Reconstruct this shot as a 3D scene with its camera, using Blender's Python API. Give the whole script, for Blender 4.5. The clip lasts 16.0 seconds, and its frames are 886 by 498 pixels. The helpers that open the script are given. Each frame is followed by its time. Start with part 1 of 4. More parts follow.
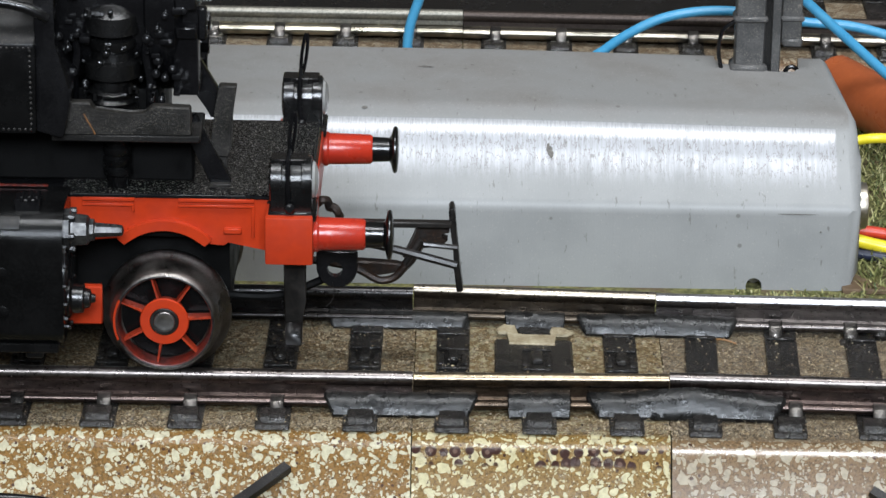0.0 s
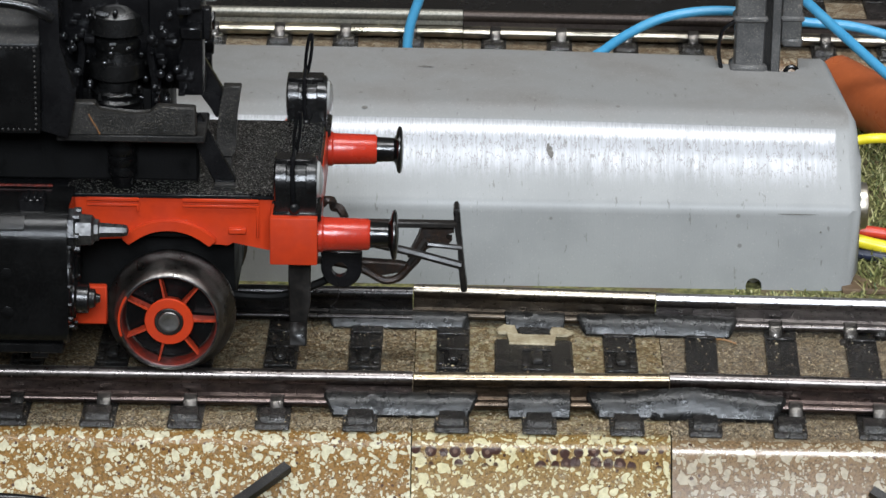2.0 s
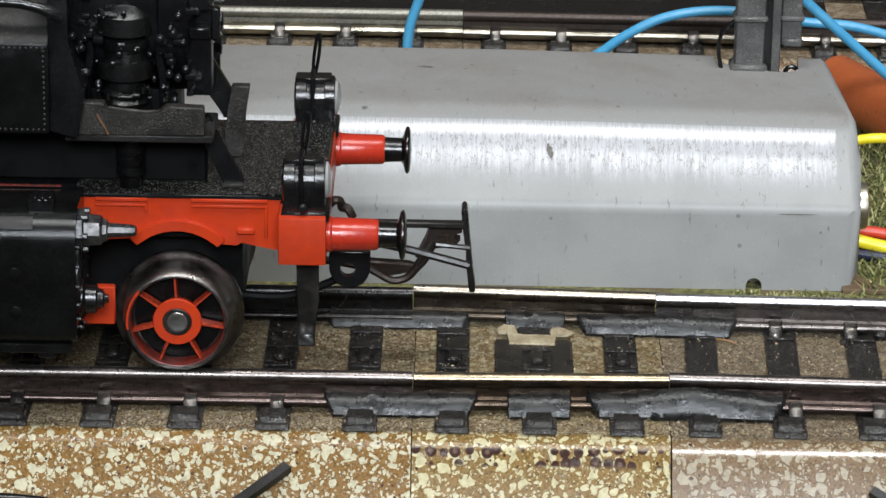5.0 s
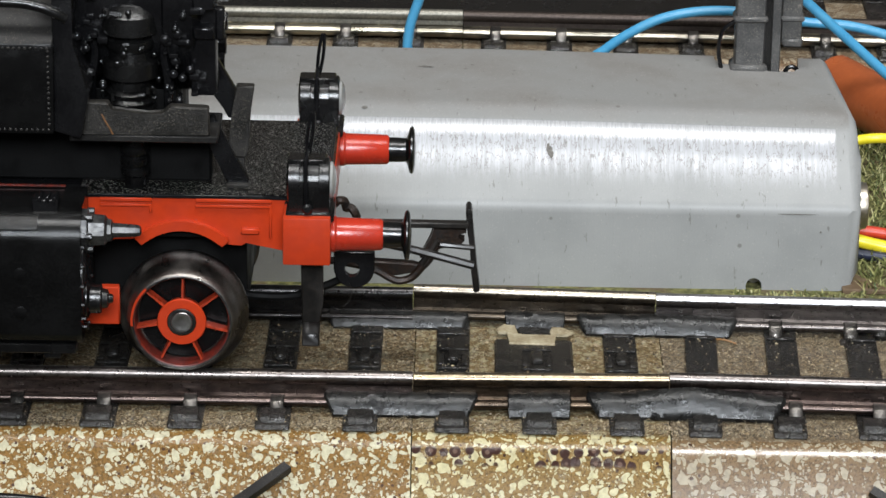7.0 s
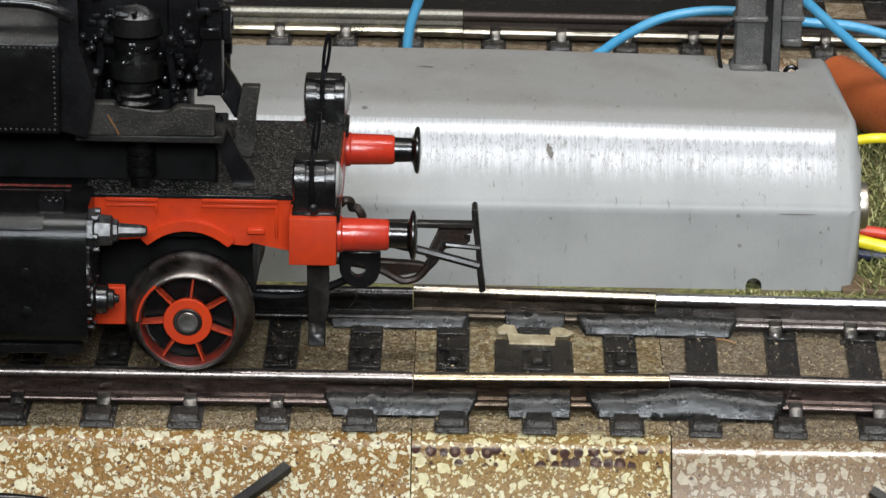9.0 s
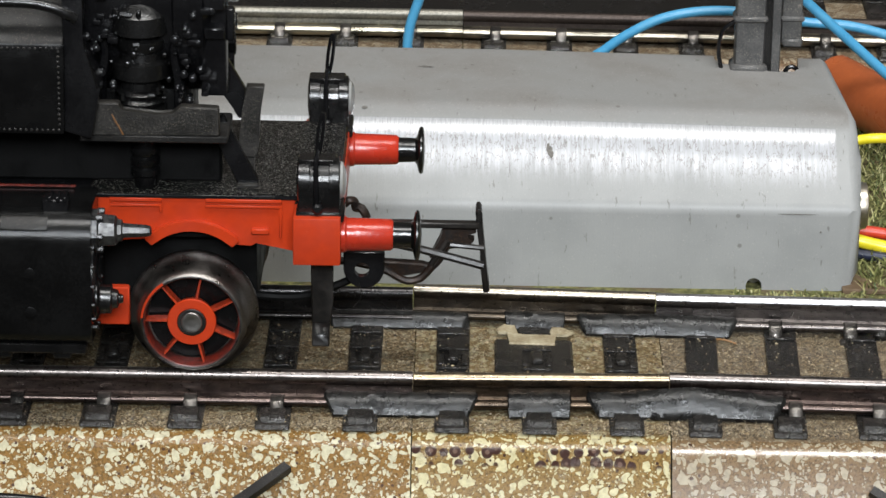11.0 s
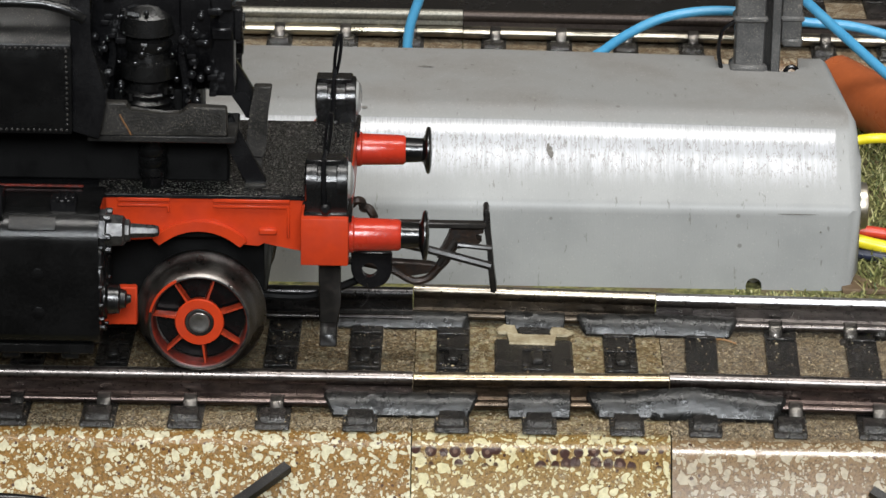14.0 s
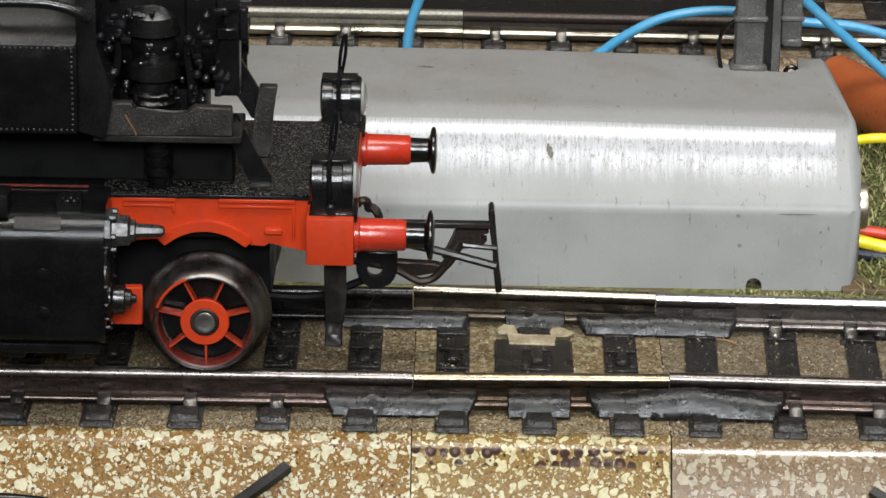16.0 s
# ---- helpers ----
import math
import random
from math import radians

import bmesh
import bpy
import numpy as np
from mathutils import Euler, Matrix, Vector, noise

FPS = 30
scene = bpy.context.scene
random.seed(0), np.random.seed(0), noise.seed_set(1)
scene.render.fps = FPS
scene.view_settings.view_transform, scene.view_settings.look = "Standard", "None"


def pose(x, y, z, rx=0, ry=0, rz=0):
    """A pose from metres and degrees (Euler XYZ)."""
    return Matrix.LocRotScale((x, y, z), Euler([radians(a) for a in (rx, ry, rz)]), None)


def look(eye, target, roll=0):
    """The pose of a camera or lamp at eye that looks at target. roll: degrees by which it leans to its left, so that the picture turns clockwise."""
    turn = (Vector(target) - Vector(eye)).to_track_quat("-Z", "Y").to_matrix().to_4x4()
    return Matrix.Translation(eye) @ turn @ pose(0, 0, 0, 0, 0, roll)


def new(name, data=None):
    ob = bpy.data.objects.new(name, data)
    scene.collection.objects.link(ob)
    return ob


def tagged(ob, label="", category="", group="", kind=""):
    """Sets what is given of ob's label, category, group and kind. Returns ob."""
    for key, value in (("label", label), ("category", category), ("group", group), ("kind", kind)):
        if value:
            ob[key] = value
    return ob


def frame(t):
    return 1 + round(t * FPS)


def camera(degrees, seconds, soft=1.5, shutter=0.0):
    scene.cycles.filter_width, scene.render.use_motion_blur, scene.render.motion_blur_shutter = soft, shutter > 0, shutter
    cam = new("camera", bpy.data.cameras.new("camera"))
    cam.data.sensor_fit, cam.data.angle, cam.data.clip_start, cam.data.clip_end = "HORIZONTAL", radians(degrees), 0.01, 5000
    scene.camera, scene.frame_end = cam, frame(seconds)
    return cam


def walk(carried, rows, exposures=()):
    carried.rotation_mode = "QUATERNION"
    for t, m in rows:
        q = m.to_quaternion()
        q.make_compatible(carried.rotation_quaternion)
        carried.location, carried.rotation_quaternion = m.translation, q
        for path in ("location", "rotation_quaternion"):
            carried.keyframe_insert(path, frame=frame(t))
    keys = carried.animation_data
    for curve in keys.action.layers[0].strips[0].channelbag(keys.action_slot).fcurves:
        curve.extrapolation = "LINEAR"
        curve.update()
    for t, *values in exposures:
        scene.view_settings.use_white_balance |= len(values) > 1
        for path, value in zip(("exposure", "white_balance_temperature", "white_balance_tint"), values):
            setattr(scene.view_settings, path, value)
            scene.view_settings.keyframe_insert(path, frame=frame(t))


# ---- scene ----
K = 0.001  # the plan below is written in millimetres

cam = camera(14.0, 16.0, soft=1.5)
EYE, AIM = (0.93 * K, -274.14 * K, 112.65 * K), (-0.109 * K, 0, 7.137 * K)
walk(cam, [(0, look(EYE, AIM, 0.91)), (16, look(EYE, AIM, 0.91))],
     exposures=[(0, 0.0, 6030, 10), (4, 0.01, 6190, 10), (7, 0.02, 6300, 10), (9, 0.03, 6350, 10), (12.5, 0.05, 6440, 10), (16, 0.05, 6510, 10)])

# ---- light ----
world = bpy.data.worlds.new("room_light")
scene.world = world
world.use_nodes = True
world.node_tree.nodes["Background"].inputs[0].default_value = (0.95, 0.97, 1.0, 1)
world.node_tree.nodes["Background"].inputs[1].default_value = 0.10


def area_lamp(name, eye, target, sx, sy, watts, colour):
    data = bpy.data.lights.new(name, "AREA")
    data.shape, data.size, data.size_y, data.energy, data.color = "RECTANGLE", sx, sy, watts, colour
    ob = new(name, data)
    ob.matrix_world = look(eye, target)
    return ob


area_lamp("ceiling_light_tube", (0.08, -0.33, 1.12), (0.0, 0.02, 0), 1.2, 0.20, 15.4, (1.0, 0.98, 0.94))
# added fill from behind the camera, not a known source
area_lamp("front_fill", (0.10, -1.72, 0.95), (0, 0, 0), 0.6, 0.4, 41, (0.93, 0.97, 1.0))


# ---- mesh helpers ----
ORG = {}


def thing(name, x, y, z, label, category, group="", kind=""):
    ob = new(name)
    ob.empty_display_size = 0.002
    ob.location = (x * K, y * K, z * K)
    ORG[ob.name] = Vector((x, y, z))
    return tagged(ob, label, category, group, kind)


def part(name, bm, material, parent=None, label="", origin=None, smooth=True):
    """One mesh from a bmesh that is laid out in millimetres of the place."""
    base = ORG[parent.name] if parent else Vector((0, 0, 0))
    org = Vector(origin) if origin else base.copy()
    bmesh.ops.recalc_face_normals(bm, faces=bm.faces)
    bmesh.ops.translate(bm, verts=bm.verts, vec=-org)
    bmesh.ops.scale(bm, verts=bm.verts, vec=(K, K, K))
    me = bpy.data.meshes.new(name)
    bm.to_mesh(me)
    bm.free()
    if smooth:
        me.shade_smooth()
        me.set_sharp_from_angle(angle=radians(38))
    me.materials.append(material)
    ob = new(name, me)
    if parent:
        ob.parent = parent
    ob.location = (org - base) * K
    ORG[ob.name] = org
    return tagged(ob, label)


def solid(name, bm, material, label, category, group="", kind="", origin=None):
    return tagged(part(name, bm, material, None, label, origin), "", category, group, kind)


def piece(name, me, parent, x, y, z, rz=0.0):
    ob = new(name, me)
    ob.parent = parent
    ob.location = (Vector((x, y, z)) - ORG[parent.name]) * K
    ob.rotation_euler = (0, 0, rz)
    ORG[ob.name] = Vector((x, y, z))
    return ob


def shared(name, bm, material):
    bmesh.ops.recalc_face_normals(bm, faces=bm.faces)
    bmesh.ops.scale(bm, verts=bm.verts, vec=(K, K, K))
    me = bpy.data.meshes.new(name)
    bm.to_mesh(me)
    bm.free()
    me.shade_smooth()
    me.set_sharp_from_angle(angle=radians(38))
    me.materials.append(material)
    return me


def bevelled(bm, faces, width, segments=2):
    if width > 0:
        edges = list({e for f in faces for e in f.edges})
        bmesh.ops.bevel(bm, geom=edges, offset=width, segments=segments, profile=0.6, affect="EDGES", clamp_overlap=True)


def box(bm, x0, x1, y0, y1, z0, z1, bevel=0.0, segments=2):
    vs = bmesh.ops.create_cube(bm, size=1)["verts"]
    for v in vs:
        v.co = Vector(((x0 + x1) / 2 + v.co.x * (x1 - x0), (y0 + y1) / 2 + v.co.y * (y1 - y0), (z0 + z1) / 2 + v.co.z * (z1 - z0)))
    bevelled(bm, {f for v in vs for f in v.link_faces}, bevel, segments)
    return bm


def prism(bm, outline, axis, a, b, bevel=0.0, segments=2):
    """A flat outline drawn out along an axis from a to b. Outline in the two other axes, in the order x, y, z."""
    def at(p, d):
        return {"x": (d, p[0], p[1]), "y": (p[0], d, p[1]), "z": (p[0], p[1], d)}[axis]
    low = [bm.verts.new(at(p, a)) for p in outline]
    top = [bm.verts.new(at(p, b)) for p in outline]
    n = len(outline)
    faces = [bm.faces.new(low[::-1]), bm.faces.new(top)]
    faces += [bm.faces.new((low[i], low[(i + 1) % n], top[(i + 1) % n], top[i])) for i in range(n)]
    bevelled(bm, faces, bevel, segments)
    return bm


def lathe(bm, profile, centre, axis="x", seg=32):
    """A turned body: profile of (distance along the axis, radius)."""
    c, rings = Vector(centre), []
    for d, r in profile:
        ring = []
        for i in range(seg):
            a = 2 * math.pi * i / seg
            u, v = r * math.cos(a), r * math.sin(a)
            ring.append(bm.verts.new(c + Vector({"x": (d, u, v), "y": (u, d, v), "z": (u, v, d)}[axis])))
        rings.append(ring)
    for p, q in zip(rings, rings[1:]):
        for i in range(seg):
            j = (i + 1) % seg
            bm.faces.new((p[i], p[j], q[j], q[i]))
    bm.faces.new(rings[0][::-1])
    bm.faces.new(rings[-1])
    return bm


def smooth_path(points, steps=8):
    pts = [Vector(p) for p in points]
    pts = [pts[0] * 2 - pts[1]] + pts + [pts[-1] * 2 - pts[-2]]
    out = []
    for i in range(1, len(pts) - 2):
        p0, p1, p2, p3 = pts[i - 1:i + 3]
        for k in range(steps):
            t = k / steps
            out.append(0.5 * (2 * p1 + (p2 - p0) * t + (2 * p0 - 5 * p1 + 4 * p2 - p3) * t * t + (3 * p1 - p0 - 3 * p2 + p3) * t ** 3))
    return out + [pts[-2]]


def tube(bm, points, r, seg=10, flat=1.0, closed=False):
    pts = [Vector(p) for p in points]
    rings, n = [], len(pts)
    side = None
    for i, p in enumerate(pts):
        d = (pts[(i + 1) % n] - pts[i - 1]) if closed else (pts[min(i + 1, n - 1)] - pts[max(i - 1, 0)])
        d.normalize()
        if side is None:
            side = d.orthogonal().normalized() if abs(d.y) > 0.9 else d.cross(Vector((0, 1, 0))).normalized()
        side = (side - d * side.dot(d)).normalized()
        up = d.cross(side)
        rr = r(i / (n - 1)) if callable(r) else r
        rings.append([bm.verts.new(p + rr * (side * math.cos(2 * math.pi * k / seg) + up * flat * math.sin(2 * math.pi * k / seg))) for k in range(seg)])
    pairs = list(zip(rings, rings[1:])) + ([(rings[-1], rings[0])] if closed else [])
    for p, q in pairs:
        for k in range(seg):
            j = (k + 1) % seg
            bm.faces.new((p[k], p[j], q[j], q[k]))
    if not closed:
        bm.faces.new(rings[0][::-1])
        bm.faces.new(rings[-1])
    return bm


def arc(cx, cz, r, a0, a1, n):
    return [(cx + r * math.cos(radians(a0 + (a1 - a0) * i / n)), cz + r * math.sin(radians(a0 + (a1 - a0) * i / n))) for i in range(n + 1)]


def B():
    return bmesh.new()


# ---- materials ----
class Nodes:
    def __init__(self, name):
        self.mat = bpy.data.materials.new(name)
        self.mat.use_nodes = True
        self.t = self.mat.node_tree
        self.bsdf = self.t.nodes["Principled BSDF"]
        tc, ran = self.t.nodes.new("ShaderNodeTexCoord"), self.t.nodes.new("ShaderNodeObjectInfo")
        sc = self.t.nodes.new("ShaderNodeVectorMath")
        sc.operation = "MULTIPLY_ADD"
        sc.inputs[1].default_value = (1000, 1000, 1000)
        self.link(tc.outputs["Object"], sc.inputs[0])
        off = self.t.nodes.new("ShaderNodeMath")
        off.operation, off.inputs[1].default_value = "MULTIPLY", 37.0
        self.link(ran.outputs["Random"], off.inputs[0])
        self.link(off.outputs[0], sc.inputs[2])
        self.raw = tc.outputs["Object"]
        self.mm = sc.outputs[0]  # the object's own space, in millimetres

    def link(self, a, b):
        self.t.links.new(a, b)

    def noise(self, scale, detail=4, rough=0.6, stretch=None, distortion=0.0):
        n = self.t.nodes.new("ShaderNodeTexNoise")
        n.inputs["Scale"].default_value, n.inputs["Detail"].default_value, n.inputs["Roughness"].default_value = scale, detail, rough
        n.inputs["Distortion"].default_value = distortion
        self.link(self.stretched(stretch), n.inputs["Vector"])
        return n.outputs["Fac"]

    def stretched(self, stretch):
        if not stretch:
            return self.mm
        m = self.t.nodes.new("ShaderNodeMapping")
        m.inputs["Scale"].default_value = stretch
        self.link(self.mm, m.inputs["Vector"])
        return m.outputs[0]

    def cells(self, scale, feature="F1", smooth=False, stretch=None):
        n = self.t.nodes.new("ShaderNodeTexVoronoi")
        n.feature = feature
        n.inputs["Scale"].default_value = scale
        self.link(self.stretched(stretch), n.inputs["Vector"])
        return n

    def ramp(self, value, a, b, hard=False):
        m = self.t.nodes.new("ShaderNodeMapRange")
        m.interpolation_type = "SMOOTHSTEP"
        m.inputs["From Min"].default_value, m.inputs["From Max"].default_value = a, b
        self.link(value, m.inputs["Value"])
        return m.outputs[0]

    def calc(self, op, a, b):
        m = self.t.nodes.new("ShaderNodeMath")
        m.operation = op
        for i, v in enumerate((a, b)):
            if isinstance(v, (int, float)):
                m.inputs[i].default_value = v
            else:
                self.link(v, m.inputs[i])
        return m.outputs[0]

    def mix(self, fac, a, b):
        m = self.t.nodes.new("ShaderNodeMix")
        m.data_type = "RGBA"
        for sock, v in ((m.inputs["Factor"], fac), (m.inputs["A"], a), (m.inputs["B"], b)):
            if isinstance(v, (int, float)):
                sock.default_value = v
            elif isinstance(v, tuple):
                sock.default_value = (*v, 1)
            else:
                self.link(v, sock)
        return m.outputs["Result"]

    def axis(self, which):
        s = self.t.nodes.new("ShaderNodeSeparateXYZ")
        m = self.t.nodes.new("ShaderNodeVectorMath")
        m.operation, m.inputs[1].default_value = "MULTIPLY", (1000, 1000, 1000)
        self.link(self.raw, m.inputs[0])
        self.link(m.outputs[0], s.inputs[0])
        return s.outputs[which]

    def up(self):
        g, s = self.t.nodes.new("ShaderNodeNewGeometry"), self.t.nodes.new("ShaderNodeSeparateXYZ")
        self.link(g.outputs["Normal"], s.inputs[0])
        return s.outputs["Z"]

    def lerp(self, fac, a, b):
        m = self.t.nodes.new("ShaderNodeMapRange")
        m.inputs["To Min"].default_value, m.inputs["To Max"].default_value = a, b
        self.link(fac, m.inputs["Value"])
        return m.outputs[0]

    def bump(self, height, distance, strength=1.0):
        b = self.t.nodes.new("ShaderNodeBump")
        b.inputs["Distance"].default_value, b.inputs["Strength"].default_value = distance * K, strength
        self.link(height, b.inputs["Height"])
        if self.bsdf.inputs["Normal"].links:
            self.link(self.bsdf.inputs["Normal"].links[0].from_socket, b.inputs["Normal"])
        self.link(b.outputs[0], self.bsdf.inputs["Normal"])

    def done(self, colour, rough, metal=0.0, coat=0.0, spec=0.5):
        for name, v in (("Base Color", colour), ("Roughness", rough), ("Metallic", metal), ("Coat Weight", coat), ("Specular IOR Level", spec)):
            sock = self.bsdf.inputs[name]
            if isinstance(v, (int, float)):
                sock.default_value = v
            elif isinstance(v, tuple):
                sock.default_value = (*v, 1)
            else:
                self.link(v, sock)
        self.bsdf.inputs["Coat Roughness"].default_value = 0.16
        return self.mat


def surface(name, colour, worn, rough, metal=0.0, grain=2.0, patch=0.35, dust=0.0, dust_colour=(0.2, 0.17, 0.12), bump=0.01, coat=0.0, spec=0.5):
    """A plain surface with fine grain, larger patches of wear and dust in spots."""
    n = Nodes(name)
    fine, large = n.noise(grain, 5), n.noise(patch, 3)
    col = n.mix(n.ramp(n.calc("ADD", n.calc("MULTIPLY", fine, 0.5), n.calc("MULTIPLY", large, 0.5)), 0.38, 0.64), colour, worn)
    if dust:
        spots = n.ramp(n.noise(8.0, 3, 0.7), 0.70 - dust * 0.18, 0.80 - dust * 0.12)
        col = n.mix(n.calc("MULTIPLY", spots, n.ramp(n.noise(0.6, 3), 0.3, 0.65)), col, dust_colour)
    n.bump(fine, bump)
    return n.done(col, n.lerp(n.ramp(large, 0.3, 0.7), rough * 0.75, min(1.0, rough * 1.3)), metal, coat, spec)


BLACK = surface("black_plastic", (0.0035, 0.0035, 0.004), (0.007, 0.007, 0.0075), 0.22, grain=5, dust=0.25, dust_colour=(0.06, 0.055, 0.05), bump=0.014, spec=0.38)
BLACK_DULL = surface("dull_black_plastic", (0.007, 0.007, 0.007), (0.016, 0.015, 0.014), 0.42, grain=9, dust=0.8, dust_colour=(0.09, 0.08, 0.065), bump=0.022, spec=0.28)
BLACK_SMOOTH = surface("satin_black_plastic", (0.0022, 0.0022, 0.0023), (0.0045, 0.0045, 0.0045), 0.24, grain=6, dust=0.12, dust_colour=(0.04, 0.036, 0.03), bump=0.008, spec=0.30)
BLACK_MATT = surface("matt_black_plastic", (0.0018, 0.0018, 0.0018), (0.004, 0.004, 0.004), 0.6, grain=6, dust=0.1, dust_colour=(0.03, 0.027, 0.024), bump=0.012, spec=0.12)
BLACK_JACKET = surface("semi_gloss_black_paint", (0.0025, 0.0025, 0.0025), (0.005, 0.005, 0.005), 0.20, grain=5, dust=0.12, dust_colour=(0.03, 0.027, 0.024), bump=0.012, spec=0.26)
BLACK_GLOSS = surface("glossy_black_paint", (0.003, 0.003, 0.003), (0.006, 0.006, 0.006), 0.23, grain=4, dust=0.3, dust_colour=(0.07, 0.065, 0.055), bump=0.02)
BLACK_DUSTY = surface("dusty_black_plastic", (0.007, 0.007, 0.006), (0.020, 0.018, 0.016), 0.42, grain=7, dust=0.95, dust_colour=(0.09, 0.08, 0.065), bump=0.05, spec=0.4)
GUNMETAL = surface("worn_gunmetal", (0.022, 0.022, 0.023), (0.07, 0.069, 0.067), 0.33, metal=0.6, grain=3, patch=0.9, dust=0.3, dust_colour=(0.08, 0.07, 0.06), bump=0.03)
BLACK_METAL = surface("blackened_metal", (0.007, 0.0065, 0.006), (0.018, 0.015, 0.013), 0.36, metal=0.1, grain=3, dust=0.15, dust_colour=(0.08, 0.06, 0.04))
RED = surface("red_plastic", (0.43, 0.036, 0.0075), (0.37, 0.030, 0.007), 0.38, grain=1.2, dust=0.18, dust_colour=(0.55, 0.16, 0.09), bump=0.010, spec=0.3)
RED_GLOSS = surface("glossy_red_plastic", (0.39, 0.027, 0.011), (0.33, 0.022, 0.010), 0.27, grain=1.6, bump=0.04)
STEEL = surface("turned_steel", (0.30, 0.295, 0.28), (0.42, 0.41, 0.40), 0.30, metal=1.0, grain=3)
DARK_STEEL = surface("dark_wheel_steel", (0.19, 0.175, 0.162), (0.30, 0.278, 0.258), 0.33, metal=1.0, grain=8, dust=0.5, dust_colour=(0.16, 0.145, 0.125), bump=0.03)


def rail_metal(name, head, body, warm, dirt=0.45, line=7.25):
    """A rail: rubbed head with painted highlight, tarnished web and foot darkened as shade."""
    n = Nodes(name)
    z = n.axis("Z")
    fine, large = n.noise(3.0, 5, 0.7), n.noise(0.35, 4)
    top = n.mix(n.ramp(large, 0.35, 0.65), head, tuple(c * 0.7 for c in head))
    low = n.mix(n.ramp(n.noise(2.4, 4, 0.65, stretch=(0.25, 1.0, 1.0)), 0.35, 0.70), body, warm)
    rubbed = n.ramp(n.calc("ADD", z, n.calc("MULTIPLY", n.calc("SUBTRACT", fine, 0.5), 0.25)), line, line + 0.2)
    col = n.mix(rubbed, low, top)
    spots = n.ramp(n.noise(7.0, 3, 0.7), 0.60, 0.70)
    col = n.mix(n.calc("MULTIPLY", spots, dirt), col, (0.09, 0.07, 0.05))
    n.bump(fine, 0.009)
    return n.done(col, n.lerp(n.ramp(fine, 0.3, 0.7), 0.24, 0.42), n.lerp(spots, 0.95, 0.5))


RAIL = rail_metal("tarnished_rail", (0.17, 0.150, 0.140), (0.055, 0.042, 0.038), (0.115, 0.086, 0.075))
# darker copy for the far rail in the locomotive's shade and reflection
RAIL_SHADED = rail_metal("shaded_rail", (0.055, 0.053, 0.053), (0.018, 0.017, 0.017), (0.035, 0.032, 0.030))


def bead_rail(name, head, bead):
    """A dull rail head over a bare rounded foot bead, painted bright for its highlight."""
    n = Nodes(name)
    fine, large = n.noise(3.5, 5, 0.7), n.noise(0.3, 3)
    low = n.ramp(n.axis("Z"), 6.45, 6.30)
    patina = n.ramp(n.noise(0.16, 3), 0.48, 0.60)
    foot = n.mix(patina, bead, tuple(c * 0.45 for c in bead))
    col = n.mix(low, n.mix(n.ramp(fine, 0.35, 0.65), head, tuple(c * 0.6 for c in head)), foot)
    n.bump(fine, 0.012)
    return n.done(col, n.calc("ADD", n.lerp(low, 0.46, 0.24), n.calc("MULTIPLY", large, 0.1)), n.lerp(low, 0.85, 1.0))


RAIL_BACK = bead_rail("dull_nickel_rail", (0.27, 0.255, 0.215), (0.34, 0.31, 0.24))
RAIL_BACK_DARK = bead_rail("dark_brown_nickel_rail", (0.07, 0.055, 0.048), (0.26, 0.235, 0.19))
RAIL_BROWN = rail_metal("brown_tarnished_rail", (0.31, 0.25, 0.17), (0.035, 0.027, 0.020), (0.085, 0.062, 0.044), line=7.55)
RAIL_BRONZE = rail_metal("bronzed_rail", (0.30, 0.265, 0.215), (0.035, 0.029, 0.023), (0.08, 0.064, 0.048), line=7.45)
RAIL_BRIGHT = rail_metal("polished_rail", (0.58, 0.57, 0.58), (0.075, 0.066, 0.063), (0.14, 0.125, 0.116), 0.25, line=7.45)
TIN = surface("bent_tin_clip", (0.055, 0.051, 0.047), (0.15, 0.138, 0.125), 0.28, metal=0.85, grain=4, dust=0.5, dust_colour=(0.10, 0.08, 0.05), bump=0.03)
SLEEVE = surface("black_vinyl_sleeve", (0.005, 0.005, 0.005), (0.013, 0.013, 0.012), 0.28, grain=2.6, patch=0.6, dust=0.6, dust_colour=(0.10, 0.092, 0.078), bump=0.05, spec=0.32)
TONGUE = surface("pale_bare_tin_tongue", (0.27, 0.22, 0.13), (0.44, 0.39, 0.27), 0.5, grain=3, patch=0.8, dust=1.5, dust_colour=(0.16, 0.11, 0.06), bump=0.06)
SLEEPER = surface("black_sleeper", (0.007, 0.007, 0.007), (0.018, 0.016, 0.014), 0.25, grain=4.5, dust=0.75, dust_colour=(0.13, 0.11, 0.08), bump=0.13)
GREY_MAST = surface("dark_grey_plastic", (0.05, 0.05, 0.05), (0.085, 0.083, 0.08), 0.45, grain=4, dust=0.9, dust_colour=(0.22, 0.2, 0.17), bump=0.03)
BLUE = surface("blue_wire_insulation", (0.055, 0.26, 0.46), (0.075, 0.30, 0.49), 0.33, grain=2, bump=0.008)
YELLOW = surface("yellow_wire_insulation", (0.78, 0.66, 0.02), (0.70, 0.56, 0.02), 0.33, grain=2, bump=0.008)
RED_WIRE = surface("red_wire_insulation", (0.55, 0.05, 0.02), (0.45, 0.04, 0.02), 0.35, grain=2, bump=0.008)
DARK_WIRE = surface("dark_blue_wire_insulation", (0.01, 0.013, 0.03), (0.02, 0.025, 0.05), 0.35, grain=2, bump=0.008)
RUST_BROWN = surface("brown_plastic_tube", (0.34, 0.085, 0.026), (0.28, 0.068, 0.021), 0.30, grain=1.5, patch=0.2, bump=0.006)
